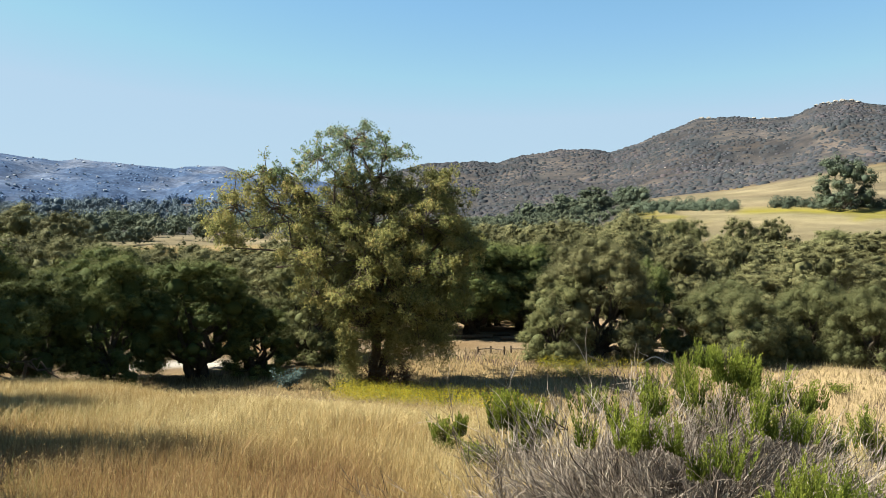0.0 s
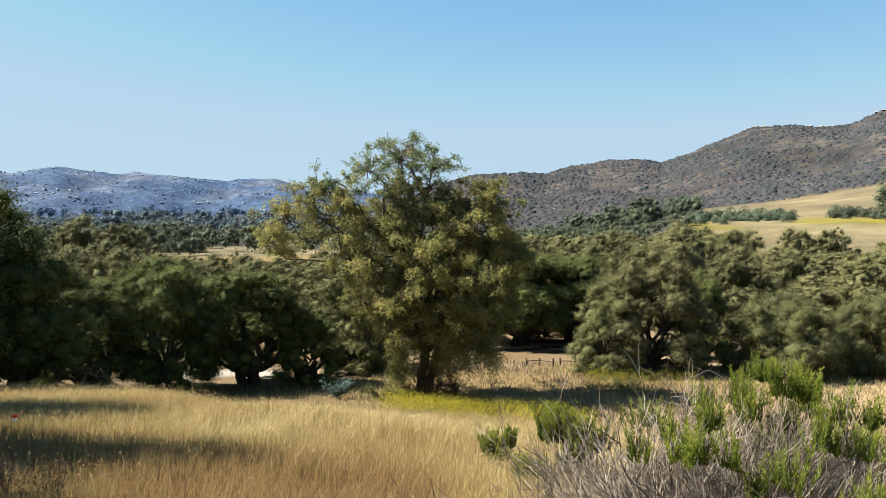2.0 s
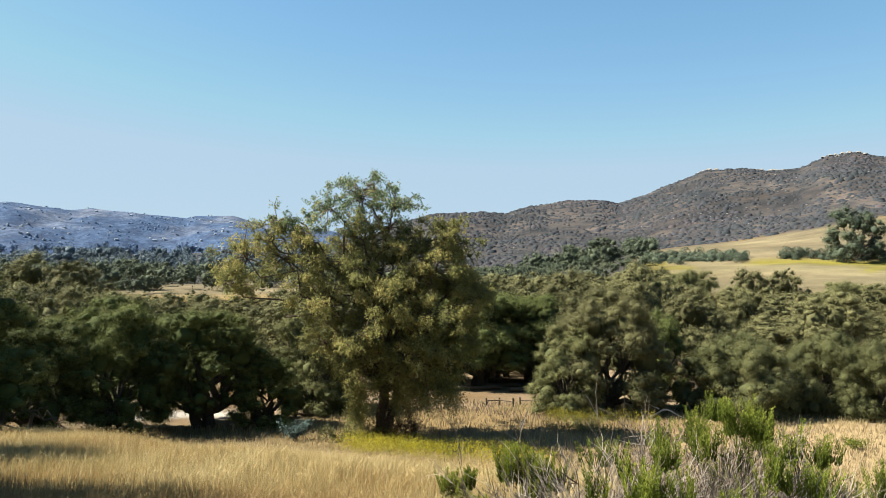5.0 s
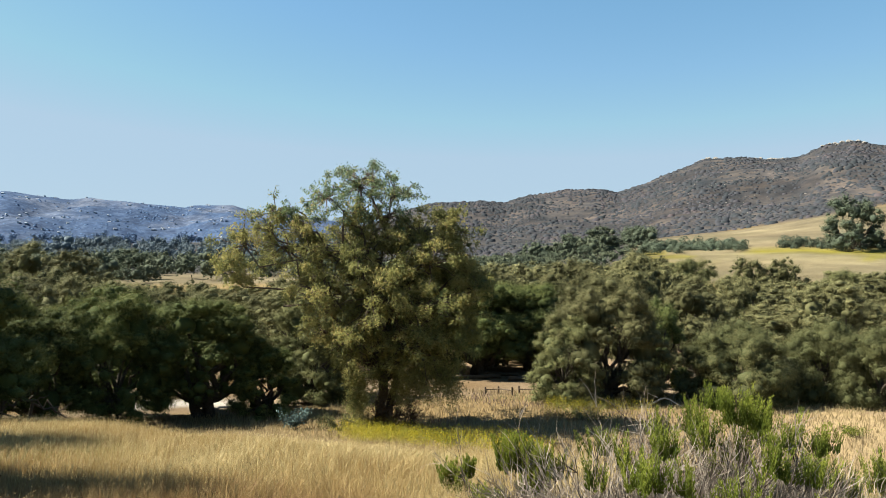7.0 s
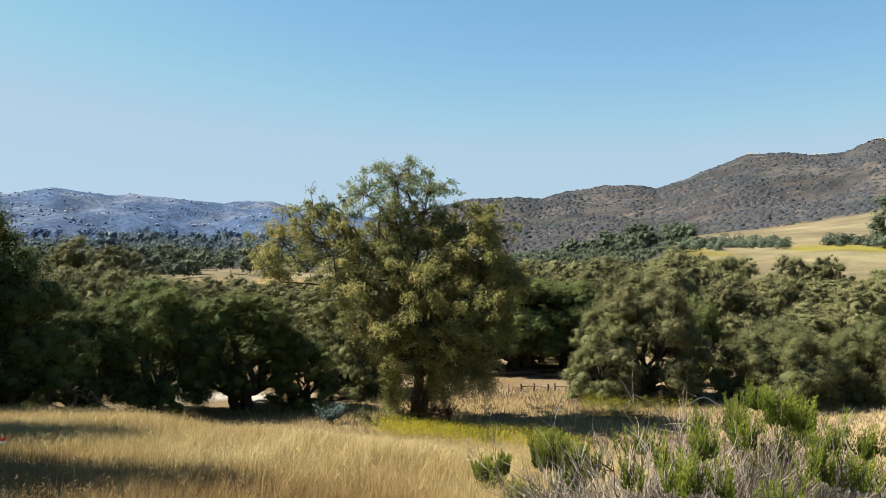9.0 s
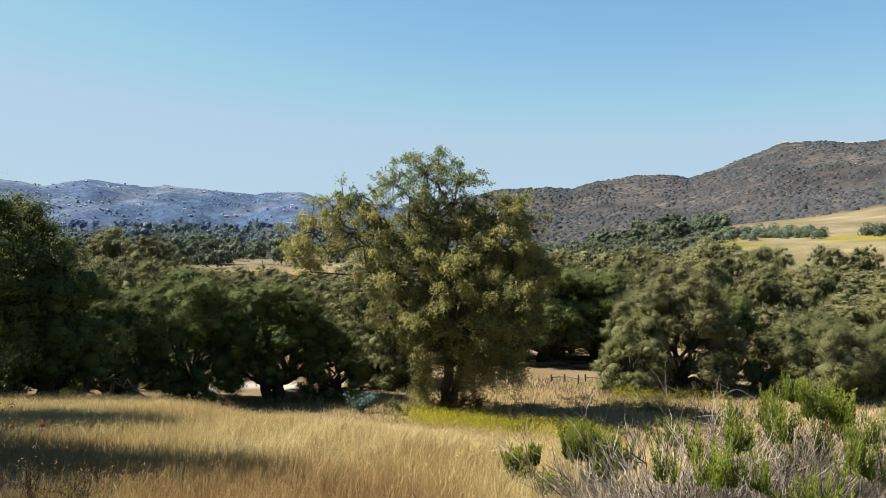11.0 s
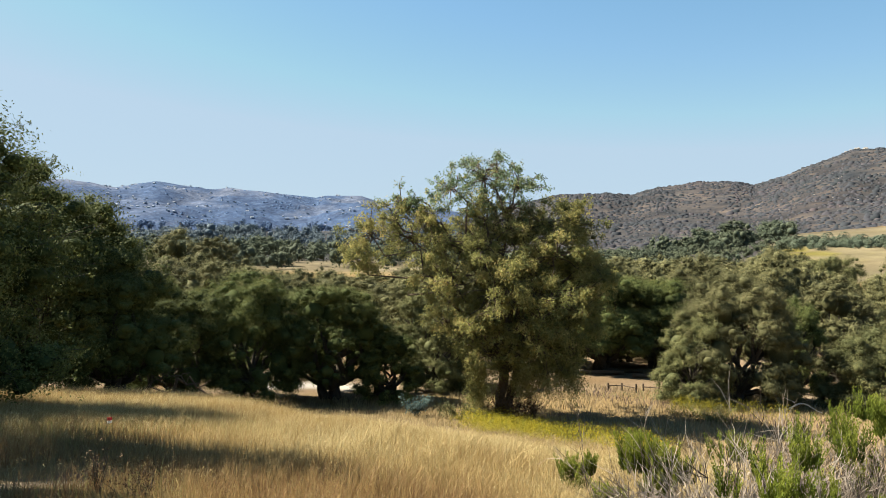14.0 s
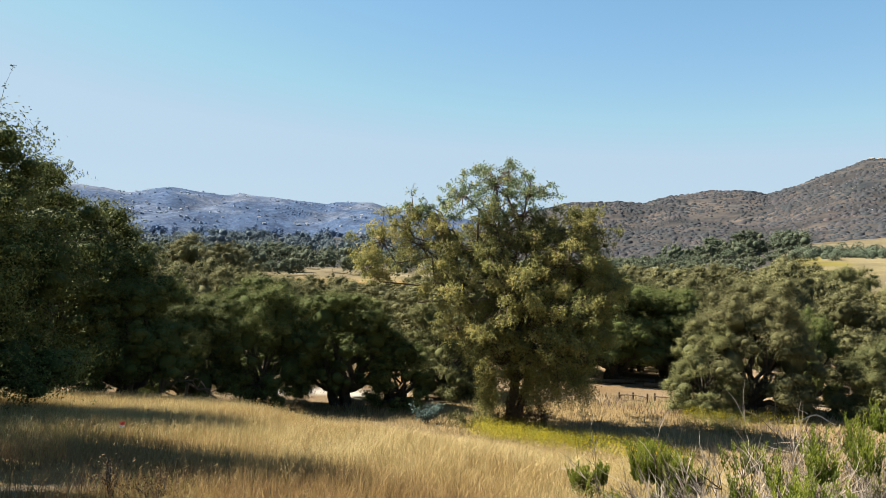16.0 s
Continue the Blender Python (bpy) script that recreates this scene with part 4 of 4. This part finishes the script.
        leaves(s, rng, q, rng.normal(size=(n, 3)) + np.array([0, -0.5, 1]), 0.045, 0.042, np.clip(rng.uniform(0.0, 1.0, n), 0, 1))
    tagged(link("mustard_flowers", s.mesh("mustard_flowers"), MUSTARD), "band of yellow wild mustard in bloom below the slope", "flowers", kind="stuff")


build_grass()


# ---------------------------------------------------------------- distance
def domes(rng, name, mat, x, y, size, tone, label, category, flat=0.7, soft_shade=False):
    """Low bushes seen from far off: small uneven five-sided mounds."""
    n = len(x)
    z = ground(x, y)
    a = np.arange(5) * 2 * np.pi / 5 + rng.uniform(0, 6, n)[:, None]
    lo = rng.uniform(0.8, 1.2, (n, 5)) * size[:, None]
    hi = rng.uniform(0.5, 0.8, (n, 5)) * size[:, None]
    v = np.empty((n, 11, 3))
    v[:, :5] = np.stack([x[:, None] + lo * np.cos(a), y[:, None] + lo * np.sin(a), z[:, None] - 0.4 * size[:, None] + 0 * a], -1)
    v[:, 5:10] = np.stack([x[:, None] + hi * np.cos(a + 0.5), y[:, None] + hi * np.sin(a + 0.5), z[:, None] + size[:, None] * flat * rng.uniform(0.5, 0.9, (n, 5))], -1)
    v[:, 10] = np.stack([x, y, z + size * flat * rng.uniform(0.9, 1.2, n)], -1)
    f = []
    for i in range(5):
        j = (i + 1) % 5
        f += [(i, j, 5 + i), (j, 5 + j, 5 + i), (5 + i, 5 + j, 10)]
    f = np.array(f)
    tris = (np.arange(n)[:, None, None] * 11 + f[None]).reshape(-1, 3)
    me = tri_mesh(name, v.reshape(-1, 3), tris, np.repeat(tone, 15), soft_shade)
    return tagged(link(name, me, mat), label, category, kind="stuff")


def build_distance():
    rng = np.random.default_rng(41)
    n = 24000
    r = np.sqrt(rng.uniform(HILL_R ** 2, 985 ** 2, n))
    az = rng.uniform(-14, 34, n)
    x, y = r * np.sin(np.radians(az)), r * np.cos(np.radians(az))
    cover = lump(x, y, 30, 2.2) + 0.5 * lump(x, y, 11, 5)
    keep = rng.uniform(-0.9, 0.5, n) > cover - 0.55
    x, y, az, r = x[keep], y[keep], az[keep], r[keep]
    size = rng.uniform(0.7, 2.2, len(x)) * np.where(rng.uniform(size=len(x)) < 0.14, 1.9, 1.0)
    tone = np.clip(0.42 + 0.26 * lump(x, y, 50, 8) + rng.normal(size=len(x)) * 0.24, 0, 1)
    domes(rng, "hill_scrub", SCRUB, x, y, size, tone, "grey-brown scrub covering the steep hill", "scrub", 0.42, True)
    # the lower scrub flat left of the fields
    n = 1500
    r, az = np.sqrt(rng.uniform(300 ** 2, 480 ** 2, n)), rng.uniform(-12, 9, n)
    x, y = r * np.sin(np.radians(az)), r * np.cos(np.radians(az))
    domes(rng, "valley_scrub", OAK_FAR, x, y, rng.uniform(0.9, 2.2, n), rng.uniform(0, 1, n), "low green-grey scrub on the valley floor", "scrub")
    # hedge lines between the fields
    for name, a0, a1, r0, k in (("hedge", 14.0, 21.1, 304, 130), ("hedge", 23.3, 34, 306, 130)):
        d = rng.uniform(a0, a1, k)
        rr = r0 + rng.normal(size=k) * 3.5
        x, y = rr * np.sin(np.radians(d)), rr * np.cos(np.radians(d))
        s = Soup()
        for px, py in zip(x, y):
            c = np.array([px, py, float(ground(px, py))])
            hr = rng.uniform(0.9, 2.3)
            dd = unit(rng.normal(size=(200, 3)))
            leaves(s, rng, c + dd * hr * np.array([1, 1, 0.9]) + np.array([0, 0, hr * 0.6]), dd + rng.normal(size=(200, 3)) * 0.2, 0.55, 0.36, np.clip(rng.uniform(0.0, 0.3) + rng.normal(size=200) * 0.1, 0, 1))
        tagged(link(name, s.mesh(name), OAK_FAR), "dark green hedge of bushes between two fields", "hedge", kind="stuff")
    # oak scrub that closes the valley beyond the fields, and hazy woods below the far hills
    def crowns(name, mat, rows, leaf, parts, m, label):
        s = Soup()
        for az, r, h in rows:
            px, py = r * math.sin(radians(az)), r * math.cos(radians(az))
            c = np.array([px, py, float(ground(px, py))])
            tone = rng.uniform(0.1, 0.75)
            for q in range(parts):
                u = unit(rng.normal(size=3)) * rng.uniform(0.4, 1.0)
                cc = c + u * h * np.array([0.48, 0.48, 0.33]) + np.array([0, 0, h * 0.45])
                rad = h * rng.uniform(0.14, 0.30)
                # solid core in a darker tone, standing for shade inside the crown
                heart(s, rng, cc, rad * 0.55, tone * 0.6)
                dd = unit(rng.normal(size=(m, 3)) + np.array([0, 0, 0.2]))
                leaves(s, rng, cc + dd * rad * rng.uniform(0.5, 1.3, (m, 1)), dd * 0.6 + rng.normal(size=(m, 3)) * 0.5 + np.array([-0.25, -0.2, 0.2]), leaf, leaf * 0.65, np.clip(tone + rng.normal(size=m) * 0.14, 0, 1))
        tagged(link(name, s.mesh(name, True), mat), label, "woods", kind="stuff")

    ring = lambda a, b: math.sqrt(rng.uniform(a * a, b * b))
    rows = [(rng.uniform(-46, -23), ring(160, 400), rng.uniform(5, 10)) for _ in range(170)]
    rows += [(rng.uniform(-23, -7), ring(187, 400), rng.uniform(4, 9)) for _ in range(150)]
    rows += [(rng.uniform(0, 14.3), ring(185, 430), rng.uniform(2, 5.5)) for _ in range(230)]
    rows += [(rng.uniform(6, 15), ring(300, 400), rng.uniform(6, 11)) for _ in range(30)]
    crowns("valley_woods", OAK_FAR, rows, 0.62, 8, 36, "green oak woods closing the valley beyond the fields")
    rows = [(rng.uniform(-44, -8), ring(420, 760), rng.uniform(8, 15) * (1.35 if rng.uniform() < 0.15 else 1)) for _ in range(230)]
    crowns("far_woods", WOODS, rows, 1.15, 9, 46, "woods tinted blue-green with haze below the distant hills")
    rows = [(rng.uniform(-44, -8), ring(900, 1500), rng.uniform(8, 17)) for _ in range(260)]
    crowns("hazy_woods", HAZY_WOOD, rows, 2.3, 7, 34, "woods painted pale haze blue at the foot of the distant hills")
    # trees and bushes on the far hills
    n = 7000
    r, az = np.sqrt(rng.uniform(1500 ** 2, 3010 ** 2, n)), rng.uniform(-46, -6, n)
    x, y = r * np.sin(np.radians(az)), r * np.cos(np.radians(az))
    keep = rng.uniform(-0.7, 0.9, n) < lump(x, y, 80, 4.0) + 0.5 * lump(x, y, 27, 1.0)
    x, y = x[keep], y[keep]
    n = len(x)
    domes(rng, "far_hill_trees", FAR_SCRUB, x, y, rng.uniform(2.5, 6.0, n), np.clip(0.7 + 0.2 * lump(x, y, 160, 2) + rng.normal(size=n) * 0.15, 0, 1), "trees tinted haze blue, dotted over the distant hills", "trees", 0.18, True)


build_distance()


# ---------------------------------------------------------------- small things
def plain(name, dark, light, scale=12, rough=0.85):
    mat, nt, bsdf = shader(name, rough, 0.15)
    n = noise_tex(nt, scale, 6, 0.7)
    nt.links.new(ramp(nt, n, [(0.3, dark), (0.7, light)]), bsdf.inputs["Base Color"])
    add_bump(nt, bsdf, n, 0.5, 0.02)
    return mat


WOOD_OLD = plain("weathered_wood", (0.039, 0.027, 0.019), (0.100, 0.077, 0.054))
WOOD_PALE = plain("bleached_wood", (0.269, 0.246, 0.216), (0.424, 0.393, 0.347))
STONE = plain("pale_rock", (0.125, 0.112, 0.102), (0.215, 0.194, 0.174), 0.6)
# both house colours carry the blue-grey of distance haze
HOUSE_WALL = plain("haze_tinted_plaster", (0.20, 0.22, 0.26), (0.30, 0.32, 0.35), 0.3)
HOUSE_ROOF = plain("haze_tinted_roof_tiles", (0.14, 0.16, 0.20), (0.20, 0.21, 0.25), 0.3)
RED = plain("red_cloth", (0.40, 0.03, 0.03), (0.55, 0.05, 0.04))
WHITE = plain("white_cloth", (0.60, 0.58, 0.55), (0.75, 0.73, 0.70))
BLUE_LEAF = leaf_material("blue_grey_leaf", [(0.0, (0.05, 0.08, 0.075)), (1.0, (0.13, 0.18, 0.17))], 0.15)


def lathe_log(rng, a, b, r0, r1, sides=9):
    s = Soup()
    p = bend(rng, a, b, 6, 0.02)
    p[0], p[-1] = a, b
    tube(s, p, np.linspace(r0, r1, 6), sides)
    base = s.n
    for end, at in ((0, p[0]), (5, p[-1])):
        s.put(at[None], np.zeros((0, 3), int), 0.5)
    ring = np.arange(sides)
    k = (ring + 1) % sides
    s.put(np.zeros((0, 3)), np.stack([k, ring, np.full(sides, base)], -1) - s.n, 0.5)
    off = 5 * sides
    s.put(np.zeros((0, 3)), np.stack([off + ring, off + k, np.full(sides, base + 1)], -1) - s.n, 0.5)
    return s


def fence(az0, az1, r, posts, height, label, seed):
    rng = np.random.default_rng(seed)
    root = new("fence")
    x, y, z = spot((az0 + az1) / 2, r)
    root.matrix_basis = pose(x, y, z)
    tops = []
    for a in np.linspace(az0, az1, posts):
        px, py, pz = spot(a, r + rng.normal() * 0.15)
        h = height * rng.uniform(0.8, 1.25)
        o = np.array([px - x, py - y, pz - z])
        link("post", lathe_log(rng, o - (0, 0, 0.2), o + np.array([rng.normal() * 0.03, 0, h]), 0.06, 0.055).mesh("post"), WOOD_OLD, root)
        tops.append(o + (0, -0.08, height * 0.62))
    for a, b in zip(tops[:-1], tops[1:]):
        link("rail", lathe_log(rng, a - (b - a) * 0.03, b, 0.035, 0.03, 7).mesh("rail"), WOOD_OLD, root)
    return tagged(root, label, "fence")


fence(2.6, 4.6, 46.6, 3, 0.5, "low weathered rail fence at the edge of the meadow", 51)
fence(5.1, 6.2, 47.2, 2, 0.42, "short piece of weathered rail fence by the meadow", 52)
fence(-24.5, -20.2, 46.5, 5, 0.45, "low dark rail fence along the dirt road", 53)


def fallen_log(az, r, ln, turn, rad, label, seed, mat):
    rng = np.random.default_rng(seed)
    x, y, z = spot(az, r)
    ob = link("log", lathe_log(rng, np.array([-ln / 2, 0, rad * 0.8]), np.array([ln / 2, 0, rad * 0.8]), rad, rad * 0.8).mesh("log", True), mat)
    ob.matrix_basis = pose(x, y, z, 0, 0, turn)
    return tagged(ob, label, "log", "logs under the trees")


for i, (az, r, ln, turn) in enumerate(((1.9, 53, 3.4, 8), (3.6, 54.5, 2.8, -6), (5.6, 52.5, 2.4, 12), (-8.5, 50, 3.0, 5), (-10.5, 53, 3.2, -8), (24.6, 52, 1.6, 4), (27.2, 52.5, 1.8, -5), (14.3, 52.5, 2.0, 3))):
    fallen_log(az, r, ln, turn - az, 0.17, "dark log lying on bare earth under oaks", 60 + i, WOOD_OLD)


def dead_branch(az, r):
    rng = np.random.default_rng(71)
    s = Soup()
    t = np.linspace(0, 1, 9)
    tube(s, np.stack([t * 1.8, 0 * t, 0.08 + 0.55 * np.sin(t * 3.0) ** 2 * (1 - 0.5 * t)], -1), np.linspace(0.06, 0.025, 9), 6)
    tube(s, bend(rng, (0.5, 0, 0.5), (-0.1, 0.1, 0.75), 5, 0.1), np.linspace(0.035, 0.012, 5), 5)
    ob = link("dead_branch", s.mesh("dead_branch", True), WOOD_PALE)
    x, y, z = spot(az, r)
    ob.matrix_basis = pose(x, y, z, 0, 0, -az)
    return tagged(ob, "bleached bent dead branch on the meadow", "branch")


dead_branch(14.5, 44.0)


def bare_bough(az, r, ln, seed):
    """A crooked leafless bough that leans on the grass under the oaks."""
    rng = np.random.default_rng(seed)
    s = Soup()
    p = bend(rng, (0, 0, 0.9), (ln, 0, 0.05), 8, 0.2, 0.12)
    p[1:-1, 2] = np.maximum(p[1:-1, 2], 0.12)
    tube(s, p, np.linspace(0.075, 0.03, 8), 6)
    for k in (2, 4, 5):
        tube(s, bend(rng, p[k], p[k] + (rng.uniform(0.2, 0.6), rng.normal() * 0.2, rng.uniform(-0.1, 0.5)), 5, 0.2), np.linspace(0.035, 0.01, 5), 5)
    tube(s, bend(rng, p[0], (-0.2, 0, -0.1), 5, 0.1), np.linspace(0.075, 0.09, 5), 6)
    ob = link("bare_bough", s.mesh("bare_bough", True), WOOD_OLD)
    x, y, z = spot(az, r)
    ob.matrix_basis = pose(x, y, z, 0, 0, -az)
    return tagged(ob, "crooked dark leafless bough under the oaks", "branch", "bare boughs under the oaks")


for i, (az, r, ln) in enumerate(((-32.4, 34.5, 1.6), (-30.6, 35.0, 2.0), (-28.9, 36.0, 1.5))):
    bare_bough(az, r, ln, 75 + i)


def small_bush(az, r, height, width, mat, count, leaf, label, seed):
    rng = np.random.default_rng(seed)
    root = new("bush")
    x, y, z = spot(az, r)
    root.matrix_basis = pose(x, y, z, 0, 0, -az)
    w, l = Soup(), Soup()
    for k in range(14):
        tip = np.array([rng.normal() * width * 0.5, rng.normal() * width * 0.5, height * rng.uniform(0.5, 1.0)])
        tube(w, bend(rng, (0, 0, -0.05), tip, 5, 0.12), np.linspace(0.018, 0.005, 5) * min(1, height), 4)
        m = count // 14
        q = tip * rng.uniform(0.3, 1.0, (m, 1)) + rng.normal(size=(m, 3)) * 0.1
        q[:, 2] = np.maximum(q[:, 2], 0.02)
        leaves(l, rng, q, rng.normal(size=(m, 3)) + np.array([0, 0, 0.6]), leaf, leaf * 0.5, rng.uniform(0, 1, m))
    link("stem", w.mesh("stem", True), BARK if mat != TWIG else TWIG, root)
    link("foliage", l.mesh("foliage"), mat, root)
    return tagged(root, label, "bush")


small_bush(-11.6, 37.5, 1.0, 0.7, BLUE_LEAF, 900, 0.13, "small blue-grey bush at the edge of the oaks", 81)
small_bush(27.7, 40.0, 0.55, 0.7, BROOM, 700, 0.09, "small green bush alone in the dry meadow", 82)
small_bush(-8.2, 37.0, 0.8, 1.5, OAK_GREY, 1500, 0.10, "low grey-green weeds in the tree's shade", 83)
small_bush(-6.5, 37.6, 0.6, 1.2, OAK_GREY, 1200, 0.10, "low grey-green weeds beside the pepper tree", 84)
small_bush(10.0, 39.5, 0.6, 2.0, OAK_GREY, 1500, 0.10, "grey-green weeds at the foot of an oak", 85)
small_bush(-35.3, 35.0, 1.5, 1.3, OAK, 2600, 0.09, "light green bush under the oaks", 86)
small_bush(-31.0, 8.6, 0.36, 0.35, DRY_LEAF, 420, 0.035, "dried thistle with pale heads in the grass", 87)
small_bush(-33.8, 9.3, 0.5, 0.10, DRY_LEAF, 180, 0.04, "dried weed stalk in the grass", 88)


def marker_flag(az, r):
    root = new("marker_flag")
    x, y, z = spot(az, r)
    root.matrix_basis = pose(x, y, z, 0, 0, -az)
    rng = np.random.default_rng(91)
    link("wire", lathe_log(rng, np.array([0, 0, -0.1]), np.array([0, 0, 0.4]), 0.004, 0.004, 5).mesh("wire"), WOOD_OLD, root)
    for name, mat, z0, z1 in (("flag", RED, 0.34, 0.40), ("flag_edge", WHITE, 0.29, 0.336)):
        bm = bmesh.new()
        n = 6
        cols = [[bm.verts.new((0.004 + 0.09 * i / n, s + 0.012 * math.sin(i * 1.4), zz)) for i in range(n + 1)] for s, zz in ((-0.002, z0), (-0.002, z1), (0.002, z1), (0.002, z0))]
        for a, b in ((0, 1), (1, 2), (2, 3), (3, 0)):
            for i in range(n):
                bm.faces.new((cols[a][i], cols[a][i + 1], cols[b][i + 1], cols[b][i]))
        me = bpy.data.meshes.new(name)
        bm.to_mesh(me)
        bm.free()
        link(name, me, mat, root)
    return tagged(root, "small red and white marker flag in the grass", "flag")


marker_flag(-33.4, 15.5)


# houses on the distant hills
def house(rng, az, r, w, d, h):
    root = new("house")
    x, y, z = spot(az, r, 0.5)
    root.matrix_basis = pose(x, y, z, 0, 0, rng.uniform(0, 360))
    w, d = w / 2, d / 2
    walls = np.array([(-w, -d, 0), (w, -d, 0), (w, d, 0), (-w, d, 0), (-w, -d, h), (w, -d, h), (w, d, h), (-w, d, h), (-w, 0, h * 1.5), (w, 0, h * 1.5)])
    f = [(0, 1, 5), (0, 5, 4), (1, 2, 6), (1, 6, 5), (2, 3, 7), (2, 7, 6), (3, 0, 4), (3, 4, 7), (4, 8, 7), (5, 6, 9)]
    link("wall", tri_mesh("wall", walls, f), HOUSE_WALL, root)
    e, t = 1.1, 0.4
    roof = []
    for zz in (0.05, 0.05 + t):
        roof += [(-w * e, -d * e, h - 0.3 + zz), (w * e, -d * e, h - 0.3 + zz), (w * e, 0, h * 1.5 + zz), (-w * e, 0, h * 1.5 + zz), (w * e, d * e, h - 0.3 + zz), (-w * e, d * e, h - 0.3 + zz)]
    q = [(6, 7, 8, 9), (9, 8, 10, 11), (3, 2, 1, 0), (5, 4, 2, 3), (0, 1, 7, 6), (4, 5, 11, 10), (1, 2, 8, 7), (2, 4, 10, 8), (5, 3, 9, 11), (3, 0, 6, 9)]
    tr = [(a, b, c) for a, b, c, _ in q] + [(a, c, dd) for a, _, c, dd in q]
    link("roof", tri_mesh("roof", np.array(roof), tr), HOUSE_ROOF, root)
    return tagged(root, "pitched-roof house tinted pale with haze on the distant hillside", "house", "houses on the distant hills")


rng = np.random.default_rng(101)
for k in range(190):
    az = rng.choice([-35, -32.5, -31.5, -29, -26.5, -24, -21, -17.5]) + rng.normal() * 1.1
    r = rng.choice([2000, 2150, 2300, 2420, 2700, 2950]) + rng.normal() * 60
    house(rng, min(az, -14.5), min(r, 2990), rng.uniform(4.5, 9), rng.uniform(4.5, 7), rng.uniform(2.2, 3.4))


# boulders on the steep hill
def build_boulders():
    rng = np.random.default_rng(111)
    s = Soup()
    spots = [(22.9, 940, 9, 14), (18.7, 945, 9, 10), (27.6, 935, 12, 12), (25.5, 760, 60, 30), (16.5, 700, 60, 30), (20, 620, 50, 30), (11, 640, 60, 20)]
    for az, r, sp, n in spots:
        for k in range(n):
            x, y = r * math.sin(radians(az)) + rng.normal() * sp, r * math.cos(radians(az)) + rng.normal() * sp * 0.8
            z = float(ground(x, y))
            size = rng.uniform(0.6, 1.5) * (2.2 if sp < 15 else 0.6)
            v = unit(np.array([(1, 0, 0), (-1, 0, 0), (0, 1, 0), (0, -1, 0), (0, 0, 1), (0.7, 0.7, 0.6), (-0.7, 0.6, 0.7), (0.6, -0.7, 0.7), (-0.7, -0.7, 0.6)]) + rng.normal(size=(9, 3)) * 0.15) * size
            v[:, 2] = v[:, 2] * 0.8 + size * 0.2
            f = [(0, 5, 2), (2, 6, 1), (1, 8, 3), (3, 7, 0), (0, 7, 5), (2, 5, 6), (1, 6, 8), (3, 8, 7), (4, 5, 7), (4, 6, 5), (4, 8, 6), (4, 7, 8)]
            s.put(v + np.array([x, y, z]), [t[::-1] for t in f], 0.5)
    tagged(link("boulders", s.mesh("boulders"), STONE), "pale boulders scattered on the scrub hill", "rock", kind="stuff")


build_boulders()
